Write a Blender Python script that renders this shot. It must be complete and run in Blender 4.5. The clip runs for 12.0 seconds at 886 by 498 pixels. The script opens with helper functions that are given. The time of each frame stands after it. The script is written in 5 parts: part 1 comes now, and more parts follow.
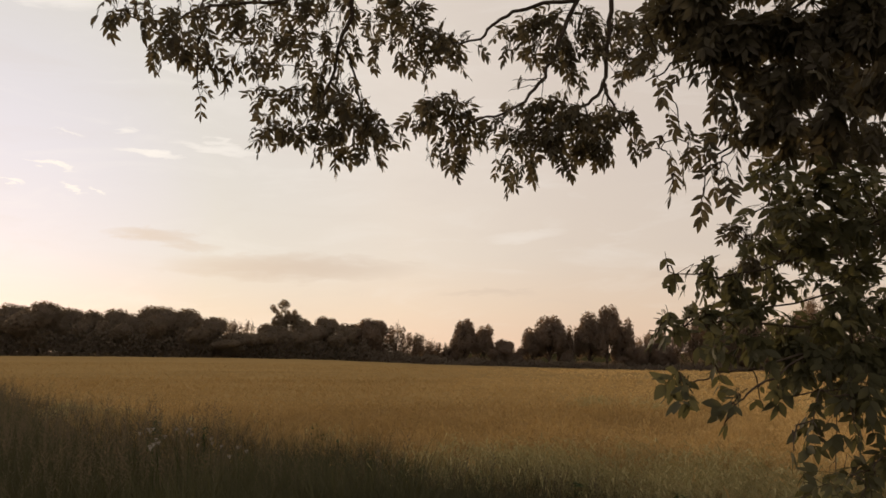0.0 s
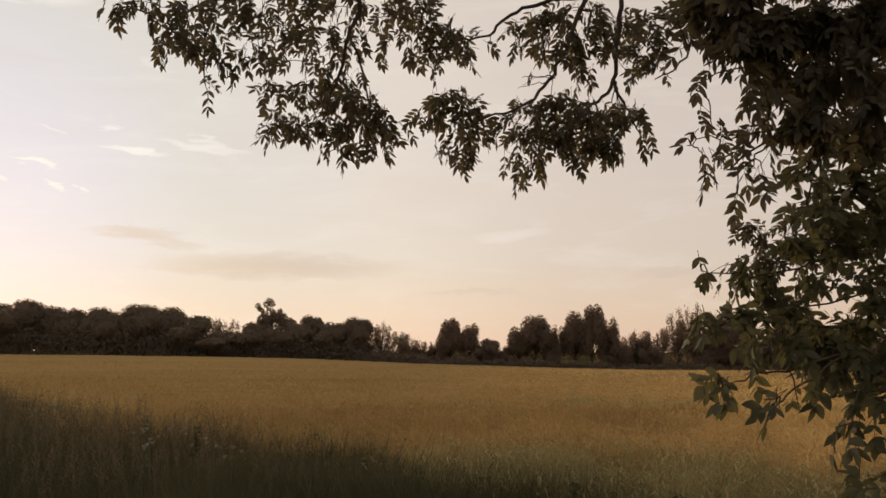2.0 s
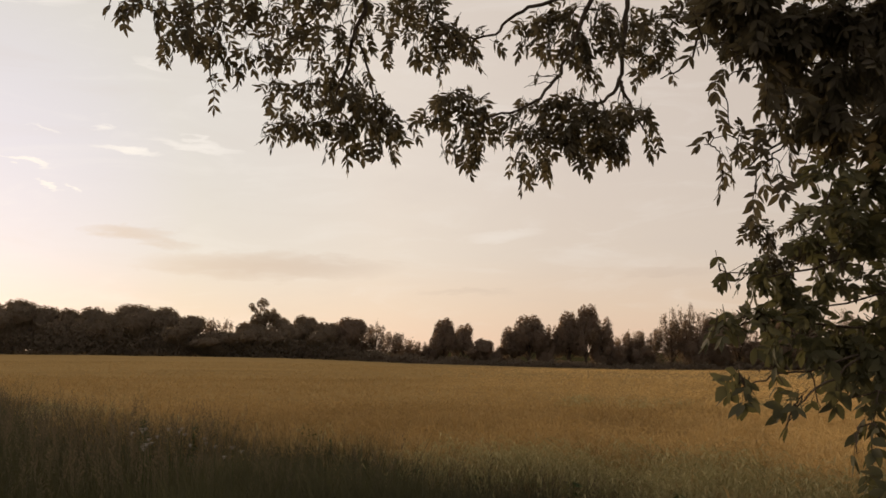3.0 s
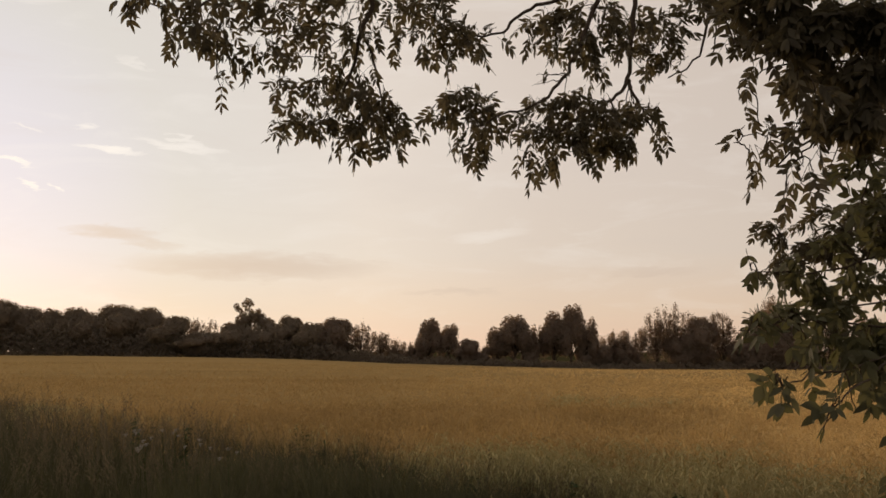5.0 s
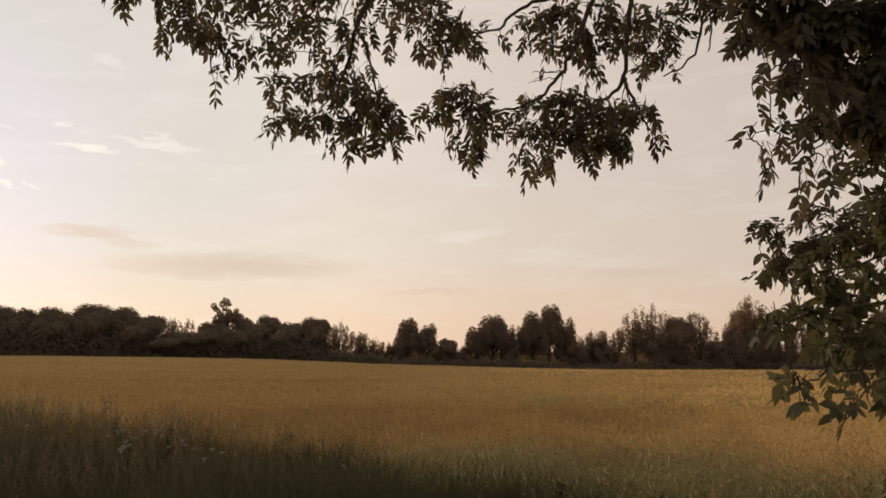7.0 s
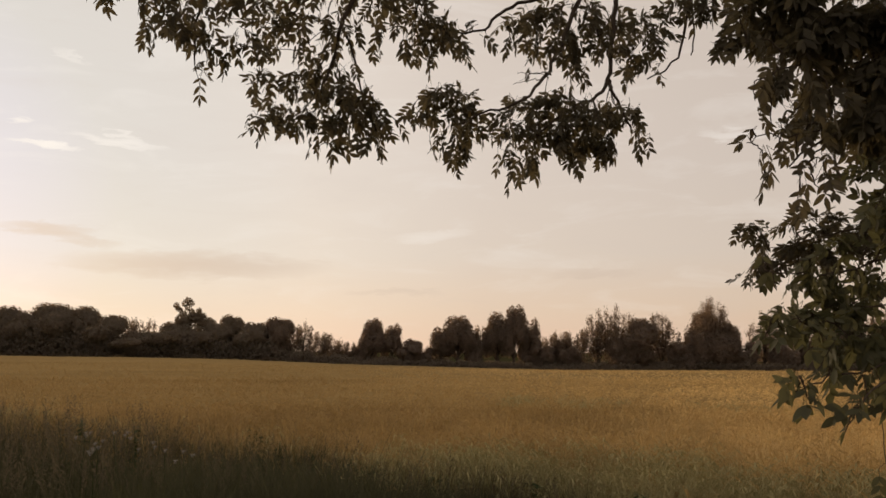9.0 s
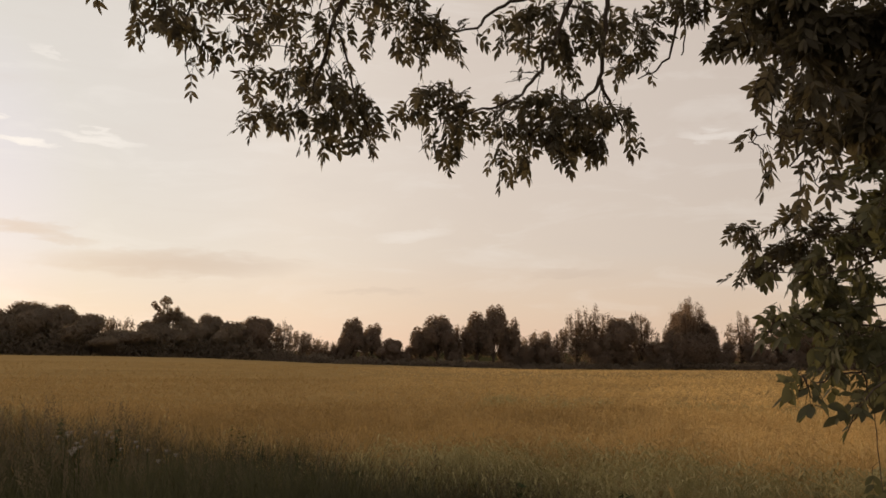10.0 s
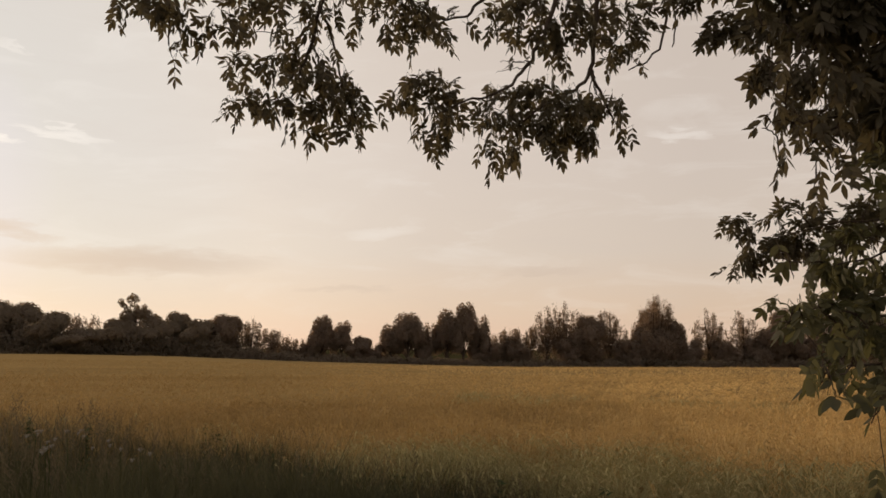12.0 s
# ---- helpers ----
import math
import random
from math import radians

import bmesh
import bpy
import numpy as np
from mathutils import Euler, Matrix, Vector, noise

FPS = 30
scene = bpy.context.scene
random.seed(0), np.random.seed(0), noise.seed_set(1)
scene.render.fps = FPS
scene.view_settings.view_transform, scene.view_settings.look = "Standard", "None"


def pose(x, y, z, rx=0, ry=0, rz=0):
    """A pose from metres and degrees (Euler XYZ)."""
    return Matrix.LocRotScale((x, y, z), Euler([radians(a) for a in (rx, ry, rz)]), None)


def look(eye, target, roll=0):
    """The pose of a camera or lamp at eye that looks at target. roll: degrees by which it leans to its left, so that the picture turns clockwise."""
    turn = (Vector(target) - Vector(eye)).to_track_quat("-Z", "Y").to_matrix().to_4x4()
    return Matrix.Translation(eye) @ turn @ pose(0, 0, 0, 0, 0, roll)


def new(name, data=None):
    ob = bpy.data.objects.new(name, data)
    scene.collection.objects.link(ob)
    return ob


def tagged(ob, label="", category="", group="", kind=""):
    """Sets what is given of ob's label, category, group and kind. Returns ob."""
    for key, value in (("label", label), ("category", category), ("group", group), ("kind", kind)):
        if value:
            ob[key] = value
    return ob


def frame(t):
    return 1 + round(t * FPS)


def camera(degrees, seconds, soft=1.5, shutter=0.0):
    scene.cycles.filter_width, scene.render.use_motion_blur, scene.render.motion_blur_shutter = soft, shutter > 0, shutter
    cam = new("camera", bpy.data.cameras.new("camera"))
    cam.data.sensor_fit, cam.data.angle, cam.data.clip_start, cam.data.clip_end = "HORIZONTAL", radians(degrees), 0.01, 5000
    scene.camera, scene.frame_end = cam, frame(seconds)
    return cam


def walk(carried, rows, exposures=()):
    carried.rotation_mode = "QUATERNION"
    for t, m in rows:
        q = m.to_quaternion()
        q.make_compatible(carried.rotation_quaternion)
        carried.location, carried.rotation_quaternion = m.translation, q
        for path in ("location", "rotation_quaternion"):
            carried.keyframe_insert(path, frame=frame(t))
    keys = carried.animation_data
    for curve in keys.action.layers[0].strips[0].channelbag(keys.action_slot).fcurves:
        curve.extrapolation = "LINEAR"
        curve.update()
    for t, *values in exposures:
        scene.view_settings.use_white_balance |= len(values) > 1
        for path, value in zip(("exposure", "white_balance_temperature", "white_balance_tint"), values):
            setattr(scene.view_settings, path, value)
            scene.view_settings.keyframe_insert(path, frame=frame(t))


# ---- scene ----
cam = camera(52.0, 12.0, soft=1.6)
PATH = [
    (0, (-0.021, -0.066, 1.584), (-0.021, 1.922, 1.809), 0.0),
    (0.5, (-0.042, -0.054, 1.585), (-0.03, 1.933, 1.809), 0.0),
    (1, (-0.064, -0.041, 1.585), (-0.044, 1.946, 1.809), 0.0),
    (1.5, (-0.092, -0.03, 1.588), (-0.066, 1.957, 1.811), 0.1),
    (2, (-0.121, -0.02, 1.586), (-0.089, 1.967, 1.809), 0.1),
    (2.5, (-0.149, -0.01, 1.585), (-0.11, 1.978, 1.808), 0.1),
    (3, (-0.174, -0.005, 1.586), (-0.128, 1.982, 1.809), 0.1),
    (5, (-0.271, 0.029, 1.587), (-0.192, 2.015, 1.81), 0.0),
    (5.5, (-0.29, 0.036, 1.585), (-0.201, 2.021, 1.808), 0.0),
    (6, (-0.307, 0.046, 1.584), (-0.207, 2.031, 1.807), 0.0),
    (6.5, (-0.323, 0.058, 1.583), (-0.211, 2.043, 1.806), 0.0),
    (8.5, (-0.403, 0.092, 1.586), (-0.221, 2.071, 1.81), 0.1),
    (9, (-0.422, 0.097, 1.588), (-0.219, 2.074, 1.812), 0.1),
    (9.5, (-0.445, 0.103, 1.587), (-0.219, 2.077, 1.811), 0.1),
    (10, (-0.469, 0.116, 1.586), (-0.222, 2.088, 1.809), 0.2),
    (10.5, (-0.486, 0.135, 1.582), (-0.219, 2.104, 1.805), 0.1),
    (11, (-0.504, 0.156, 1.579), (-0.217, 2.123, 1.8), 0.1),
    (11.5, (-0.52, 0.185, 1.575), (-0.217, 2.15, 1.795), 0.1),
    (12, (-0.538, 0.208, 1.574), (-0.225, 2.171, 1.792), 0.1),
]
walk(cam, [(t, look(eye, target, roll)) for t, eye, target, roll in PATH])

# ---- light ----
SUN_AZ, SUN_EL = radians(-28.5), radians(7.5)
sun_way = Vector((math.sin(SUN_AZ) * math.cos(SUN_EL), math.cos(SUN_AZ) * math.cos(SUN_EL), math.sin(SUN_EL)))
SUN_POWER, SKY_POWER, NISHITA_POWER = 2.25, 0.92, 0.006
scene.view_settings.exposure = 0.0

sun_data = bpy.data.lights.new("sun", "SUN")
sun_data.energy, sun_data.angle, sun_data.color = SUN_POWER, radians(9), (1.0, 0.72, 0.45)
sun = new("sun", sun_data)
sun.matrix_world = look(sun_way * 100, (0, 0, 0))


class Nodes:
    """Short hand for a node tree."""

    def __init__(self, tree):
        self.tree = tree
        tree.nodes.clear()

    def add(self, kind, **settings):
        n = self.tree.nodes.new(kind)
        for key, value in settings.items():
            setattr(n, key, value)
        return n

    def put(self, socket, value):
        if isinstance(value, bpy.types.NodeSocket):
            self.tree.links.new(value, socket)
        else:
            socket.default_value = value

    def math(self, op, a, b=0.0, c=0.0, clamp=False):
        n = self.add("ShaderNodeMath", operation=op, use_clamp=clamp)
        for s, v in zip(n.inputs, (a, b, c)):
            self.put(s, v)
        return n.outputs[0]

    def mix(self, fac, a, b, blend="MIX"):
        n = self.add("ShaderNodeMix", data_type="RGBA", blend_type=blend)
        self.put(n.inputs[0], fac), self.put(n.inputs[6], a), self.put(n.inputs[7], b)
        return n.outputs[2]

    def ramp(self, fac, stops, interp="LINEAR"):
        n = self.add("ShaderNodeValToRGB")
        n.color_ramp.interpolation = interp
        el = n.color_ramp.elements
        while len(el) < len(stops):
            el.new(0.5)
        for e, (p, c) in zip(el, stops):
            e.position, e.color = p, (*c, 1) if len(c) == 3 else c
        self.put(n.inputs[0], fac)
        return n.outputs[0]

    def noise(self, vector, scale, detail=3.0, rough=0.55, distortion=0.0):
        n = self.add("ShaderNodeTexNoise")
        if vector is not None:
            self.put(n.inputs["Vector"], vector)
        n.inputs["Scale"].default_value, n.inputs["Detail"].default_value = scale, detail
        n.inputs["Roughness"].default_value, n.inputs["Distortion"].default_value = rough, distortion
        return n.outputs[0]

    def stretch(self, vector, scale):
        n = self.add("ShaderNodeMapping")
        self.put(n.inputs[0], vector)
        n.inputs[3].default_value = scale
        return n.outputs[0]


def grey(v):
    return (v, v, v, 1)


# Evening sky: a thin warm veil over a clear sky, brightest towards the low sun.
world = bpy.data.worlds.new("evening_sky")
scene.world = world
world.use_nodes = True
N = Nodes(world.node_tree)
way = N.add("ShaderNodeTexCoord").outputs["Generated"]
xyz = N.add("ShaderNodeSeparateXYZ")
N.put(xyz.inputs[0], way)
turned = N.math("MULTIPLY", N.math("ARCTAN2", xyz.outputs[0], xyz.outputs[1]), 57.2958)
rise = N.math("MULTIPLY", N.math("ARCSINE", xyz.outputs[2]), 57.2958)
veil = N.ramp(N.math("DIVIDE", rise, 90.0, clamp=True), [
    (0.0, (0.868, 0.622, 0.455)), (0.028, (0.836, 0.655, 0.500)), (0.066, (0.793, 0.681, 0.572)), (0.13, (0.772, 0.676, 0.588)),
    (0.24, (0.75, 0.660, 0.574)), (0.5, (0.82, 0.74, 0.69)), (1.0, (1.02, 0.93, 0.88))])
dot = N.add("ShaderNodeVectorMath", operation="DOT_PRODUCT")
N.put(dot.inputs[0], way)
dot.inputs[1].default_value = sun_way
near_sun = N.ramp(N.math("MULTIPLY_ADD", dot.outputs[1], 0.5, 0.5), [
    (0.0, (0.90, 0.87, 0.86)), (0.5, (0.90, 0.88, 0.88)), (0.80, (0.87, 0.84, 0.835)), (0.90, (0.965, 0.940, 0.940)),
    (0.95, (1.075, 1.08, 1.095)), (0.985, (0.995, 1.07, 1.15)), (1.0, (1.0, 1.10, 1.42))])
sky = N.mix(1.0, veil, near_sun, "MULTIPLY")
# soft wisps
plane = N.add("ShaderNodeCombineXYZ")
N.put(plane.inputs[0], N.math("MULTIPLY", turned, 0.10))
N.put(plane.inputs[1], N.math("MULTIPLY", rise, 0.42))
wisp = N.noise(plane.outputs[0], 1.3, 5, 0.6, 0.6)
sky = N.mix(N.math("MULTIPLY", N.math("SUBTRACT", wisp, 0.52, clamp=True), 1.1, clamp=True), sky, (0.98, 0.92, 0.86, 1))
sky = N.mix(N.math("MULTIPLY", N.math("SUBTRACT", 0.46, wisp, clamp=True), 0.7, clamp=True), sky, (0.66, 0.56, 0.50, 1))
fray = N.noise(plane.outputs[0], 5.0, 4, 0.6, 0.4)
fray_az = N.math("MULTIPLY_ADD", N.math("SUBTRACT", fray, 0.5), 3.0, turned)
fray_el = N.math("MULTIPLY_ADD", N.math("SUBTRACT", fray, 0.5), 1.1, rise)
PALE, DUSKY = (1.0, 0.93, 0.86, 1), (0.68, 0.54, 0.44, 1)
CLOUDS = [  # bearing, height, half width, half height (degrees), slope, strength, colour
    (-9.5, 5.2, 8.6, 1.0, 0.0, 0.75, DUSKY), (-18.0, 7.05, 3.0, 0.48, 0.0, 0.62, DUSKY), (-16.0, 6.5, 2.2, 0.42, -0.15, 0.45, DUSKY),
    (3.0, 3.7, 3.5, 0.3, 0.0, 0.38, DUSKY), (15.6, 4.85, 3.0, 0.34, -0.02, 0.62, DUSKY),
    (-18.1, 11.9, 2.3, 0.22, -0.05, 0.90, PALE), (-14.3, 12.35, 3.0, 0.30, -0.10, 0.60, PALE), (-13.9, 12.8, 1.1, 0.24, -0.35, 0.50, PALE),
    (-23.65, 10.8, 1.5, 0.20, -0.18, 0.95, PALE), (-22.6, 9.5, 0.85, 0.16, -0.36, 0.85, PALE), (-21.0, 9.5, 0.6, 0.16, -0.38, 0.80, PALE),
    (-19.6, 13.1, 0.75, 0.20, 0.08, 0.70, PALE), (-22.9, 12.7, 0.9, 0.16, -0.25, 0.55, PALE), (-25.9, 9.7, 0.8, 0.16, -0.2, 0.80, PALE),
    (5.0, 7.2, 3.0, 0.42, 0.10, 0.30, PALE), (24.0, 13.0, 2.3, 0.4, -0.1, 0.40, PALE), (-24.5, 20.6, 4.4, 1.1, 0.0, 0.85, PALE), (-17.0, 17.0, 1.2, 0.3, -0.3, 0.35, PALE),
]
for az, el, wide, high, slope, strength, tint in CLOUDS:
    aside = N.math("SUBTRACT", fray_az, az)
    above = N.math("MULTIPLY_ADD", aside, -slope, N.math("SUBTRACT", fray_el, el))
    a = N.math("POWER", N.math("DIVIDE", aside, wide), 2.0)
    b = N.math("POWER", N.math("DIVIDE", above, high), 2.0)
    inside = N.math("SUBTRACT", 1.0, N.math("ADD", a, b), clamp=True)
    sky = N.mix(N.math("MULTIPLY", inside, strength), sky, tint)
clear = N.add("ShaderNodeTexSky", sky_type="NISHITA", sun_disc=False, sun_elevation=SUN_EL, sun_rotation=SUN_AZ)
bg_clear, bg_veil, both, out = (N.add(k) for k in ("ShaderNodeBackground", "ShaderNodeBackground", "ShaderNodeAddShader", "ShaderNodeOutputWorld"))
N.put(bg_clear.inputs[0], clear.outputs[0]), N.put(bg_clear.inputs[1], NISHITA_POWER)
N.put(bg_veil.inputs[0], sky), N.put(bg_veil.inputs[1], SKY_POWER)
N.put(both.inputs[0], bg_clear.outputs[0]), N.put(both.inputs[1], bg_veil.outputs[0]), N.put(out.inputs[0], both.outputs[0])


# ---- materials ----
def leafy(name, dark, light, rough=0.55, through_light=0.25, glow=(0.20, 0.22, 0.04), patch=0.0, patch_scale=1.0, shine=0.05, sunlit=None, mottle=0.35):
    """Leaves and blades: a colour of its own for each piece, some light let through."""
    m = bpy.data.materials.new(name)
    m.use_nodes = True
    n = Nodes(m.node_tree)
    geo = n.add("ShaderNodeNewGeometry")
    pos = n.add("ShaderNodeTexCoord").outputs["Object"]
    info = n.add("ShaderNodeObjectInfo")
    chance = n.math("FRACT", n.math("ADD", geo.outputs["Random Per Island"], info.outputs["Random"]))
    col = n.mix(chance, (*dark, 1), (*light, 1))
    grain = n.noise(pos, 90, 3)
    col = n.mix(n.math("MULTIPLY", grain, mottle), col, (*[c * 0.5 for c in dark], 1))
    # brighter gold towards +x stands in for wheat lit more from the front
    if sunlit:
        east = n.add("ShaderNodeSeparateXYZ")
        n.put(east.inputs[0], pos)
        lit_part = n.math("MULTIPLY_ADD", east.outputs[0], 0.10, n.noise(pos, 0.25, 2))
        col = n.mix(n.math("MULTIPLY", n.math("SUBTRACT", lit_part, 0.45, clamp=True), 1.05, clamp=True), col, (*sunlit, 1))
    if patch:
        big = n.noise(n.stretch(pos, (0.12, 1.0, 0.2)), patch_scale, 4, 0.65)
        col = n.mix(n.math("MULTIPLY", n.math("SUBTRACT", big, 0.5, clamp=True), patch, clamp=True), col, (*[c * 0.6 for c in dark], 1))
        streak = n.noise(n.stretch(pos, (0.24, 1.0, 0.3)), patch_scale * 1.9, 4, 0.62)
        col = n.mix(n.math("MULTIPLY", n.math("SUBTRACT", streak, 0.49, clamp=True), patch * 1.1, clamp=True), col, (*[c * 0.55 for c in dark], 1))
        clump = n.noise(n.stretch(pos, (0.4, 1.0, 0.3)), patch_scale * 7.0, 3, 0.6)
        col = n.mix(n.math("MULTIPLY", n.math("SUBTRACT", clump, 0.5, clamp=True), patch * 0.8, clamp=True), col, (*[c * 0.5 for c in dark], 1))
    bsdf = n.add("ShaderNodeBsdfPrincipled")
    n.put(bsdf.inputs["Base Color"], col), n.put(bsdf.inputs["Roughness"], rough)
    bsdf.inputs["Specular IOR Level"].default_value = shine
    bump = n.add("ShaderNodeBump")
    bump.inputs["Strength"].default_value, bump.inputs["Distance"].default_value = 0.25, 0.002
    n.put(bump.inputs["Height"], grain), n.put(bsdf.inputs["Normal"], bump.outputs[0])
    tr = n.add("ShaderNodeBsdfTranslucent")
    n.put(tr.inputs[0], n.mix(0.5, col, (*glow, 1)))
    mixer, out = n.add("ShaderNodeMixShader"), n.add("ShaderNodeOutputMaterial")
    mixer.inputs[0].default_value = through_light
    n.put(mixer.inputs[1], bsdf.outputs[0]), n.put(mixer.inputs[2], tr.outputs[0]), n.put(out.inputs[0], mixer.outputs[0])
    return m


def rough_stuff(name, tones, scale, stretch=(1, 1, 1), fine=12.0, bump_depth=0.02, rough=0.9):
    """Bark, soil and the closed crop: tones by coarse noise, relief by fine noise."""
    m = bpy.data.materials.new(name)
    m.use_nodes = True
    n = Nodes(m.node_tree)
    pos = n.stretch(n.add("ShaderNodeTexCoord").outputs["Object"], stretch)
    coarse, small = n.noise(pos, scale, 5, 0.6), n.noise(pos, scale * fine, 4, 0.65)
    value = n.math("ADD", n.math("MULTIPLY", coarse, 0.6), n.math("MULTIPLY", small, 0.4))
    k = len(tones) - 1
    col = n.ramp(value, [(0.34 + 0.32 * i / k, t) for i, t in enumerate(tones)])
    bsdf, bump, out = (n.add(x) for x in ("ShaderNodeBsdfPrincipled", "ShaderNodeBump", "ShaderNodeOutputMaterial"))
    n.put(bsdf.inputs["Base Color"], col), n.put(bsdf.inputs["Roughness"], rough)
    bsdf.inputs["Specular IOR Level"].default_value = 0.0
    bump.inputs["Strength"].default_value, bump.inputs["Distance"].default_value = 0.9, bump_depth
    n.put(bump.inputs["Height"], small), n.put(bsdf.inputs["Normal"], bump.outputs[0]), n.put(out.inputs[0], bsdf.outputs[0])
    return m


ASH_LEAF = leafy("ash_leaf", (0.066, 0.056, 0.041), (0.105, 0.092, 0.060), 0.6, 0.42, (0.16, 0.125, 0.050), shine=0.10)
# greener tone for the broad leaves
ASH_GREEN = leafy("greener_ash_leaf", (0.062, 0.060, 0.036), (0.108, 0.103, 0.057), 0.6, 0.42, (0.15, 0.14, 0.045), shine=0.10)
BARK = rough_stuff("bark", [(0.035, 0.026, 0.020), (0.065, 0.050, 0.038), (0.10, 0.08, 0.062)], 6, (1, 1, 0.3), 8, 0.006)
# tree line foliage: evening haze is mixed into these lifted, browned base colours
HAZED_LEAF = leafy("hazed_leaf", (0.136, 0.112, 0.092), (0.182, 0.150, 0.122), 0.9, 0.55, (0.50, 0.31, 0.16), mottle=0.1)
HAZED_PALE = leafy("hazed_pale_leaf", (0.139, 0.114, 0.094), (0.188, 0.154, 0.126), 0.9, 0.56, (0.48, 0.31, 0.17), mottle=0.1)
HAZED_HEDGE_LEAF = leafy("hazed_hedge_leaf", (0.100, 0.084, 0.064), (0.135, 0.112, 0.085), 0.9, 0.4, (0.3, 0.2, 0.12), mottle=0.1)
HAZED_WOOD_LEAF = leafy("hazed_wood_leaf", (0.140, 0.121, 0.098), (0.185, 0.160, 0.127), 0.9, 0.55, (0.50, 0.33, 0.16), mottle=0.1)
# the wheat's extra gold is front light painted in, growing towards +x
WHEAT = leafy("ripe_wheat", (0.325, 0.225, 0.095), (0.410, 0.298, 0.136), 0.75, 0.38, (0.42, 0.27, 0.10), 4.5, 0.55, sunlit=(0.88, 0.63, 0.27), mottle=0.12)
WHEAT_GREEN = leafy("unripe_wheat", (0.29, 0.250, 0.122), (0.58, 0.500, 0.250), 0.75, 0.25, (0.24, 0.22, 0.08), 2.5, 1.2, mottle=0.2)
GRASS = leafy("verge_grass", (0.046, 0.046, 0.027), (0.082, 0.078, 0.044), 0.8, 0.25, (0.10, 0.10, 0.03), 1.6, 1.1)
PLUME = leafy("grass_plume", (0.098, 0.081, 0.055), (0.148, 0.121, 0.080), 0.85, 0.3, (0.13, 0.10, 0.06))
WEED = leafy("weed_leaf", (0.020, 0.032, 0.010), (0.045, 0.065, 0.020), 0.6, 0.2, (0.08, 0.10, 0.02))
PETAL = leafy("white_petal", (0.22, 0.20, 0.165), (0.33, 0.30, 0.25), 0.8, 0.3, (0.5, 0.45, 0.4))
CROP = rough_stuff("closed_crop", [(0.178, 0.119, 0.048), (0.225, 0.153, 0.063), (0.272, 0.187, 0.078)], 0.45, (0.14, 1.0, 1.0), 22, 0.03)
SOIL = rough_stuff("meadow_soil", [(0.018, 0.018, 0.008), (0.035, 0.032, 0.014), (0.055, 0.045, 0.02)], 0.8, (1, 1, 1), 10, 0.03)


# ---- mesh helpers ----
def mesh_of(name, verts, faces, material, smooth=False):
    """A mesh from arrays: faces is one array (n, 3 or 4), or a list of such arrays."""
    faces = faces if isinstance(faces, list) else [faces]
    me = bpy.data.meshes.new(name)
    verts = np.asarray(verts, dtype=np.float32)
    me.vertices.add(len(verts))
    me.vertices.foreach_set("co", verts.ravel())
    loops = np.concatenate([np.asarray(f, dtype=np.int32).ravel() for f in faces])
    sizes = np.concatenate([np.full(len(f), np.asarray(f).shape[1], dtype=np.int32) for f in faces])
    me.loops.add(len(loops))
    me.loops.foreach_set("vertex_index", loops)
    me.polygons.add(len(sizes))
    me.polygons.foreach_set("loop_start", np.concatenate([[0], np.cumsum(sizes)[:-1]]).astype(np.int32))
    me.polygons.foreach_set("use_smooth", np.full(len(sizes), smooth))
    me.update(calc_edges=True)
    me.materials.append(material)
    return me


def part(name, mesh, parent=None, label="", kind=""):
    ob = new(name, mesh)
    if parent:
        ob.parent = parent
        ob.matrix_parent_inverse = Matrix.Translation(parent.matrix_basis.translation).inverted() if parent.parent is None else Matrix()
    return tagged(ob, label=label, kind=kind)


def many(template, faces, where, turn, size):
    """Copies of one small shape in one pair of arrays: places (n, 3), frames (n, 3, 3), sizes (n,)."""
    t = np.asarray(template, dtype=np.float64)
    v = np.einsum("nij,vj->nvi", turn, t) * np.asarray(size)[:, None, None] + np.asarray(where)[:, None, :]
    shift = (np.arange(len(v)) * len(t))[:, None, None]
    return v.reshape(-1, 3), [(np.asarray(f)[None] + shift).reshape(-1, np.asarray(f).shape[1]) for f in faces]


def merged(pieces):
    """Joins several (verts, [faces]) into one."""
    verts, by_size, start = [], {}, 0
    for v, fs in pieces:
        verts.append(v)
        for f in fs:
            f = np.asarray(f)
            by_size.setdefault(f.shape[1], []).append(f + start)
        start += len(v)
    return np.concatenate(verts), [np.concatenate(f) for f in by_size.values()]


def spin(az, lean, lean_az):
    """Frames (n, 3, 3): turned by az about z, then tipped by lean towards lean_az."""
    n = len(az)
    c, s, o, l = np.cos(az), np.sin(az), np.zeros(n), np.ones(n)
    rz = np.stack([np.stack([c, -s, o], 1), np.stack([s, c, o], 1), np.stack([o, o, l], 1)], 1)
    kx, ky = -np.sin(lean_az), np.cos(lean_az)
    k = np.stack([np.stack([o, o, ky], 1), np.stack([o, o, -kx], 1), np.stack([-ky, kx, o], 1)], 1)
    tip = np.eye(3)[None] + np.sin(lean)[:, None, None] * k + (1 - np.cos(lean))[:, None, None] * (k @ k)
    return tip @ rz


def frames_along(way, roll):
    """Frames (n, 3, 3) whose x runs along way and whose z leans up, rolled."""
    x = way / np.linalg.norm(way, axis=1, keepdims=True)
    up = np.tile([0.02, 0.05, 1.0], (len(x), 1))
    y = np.cross(up, x)
    y /= np.linalg.norm(y, axis=1, keepdims=True)
    z = np.cross(x, y)
    c, s = np.cos(roll)[:, None], np.sin(roll)[:, None]
    return np.stack([x, y * c + z * s, z * c - y * s], 2)


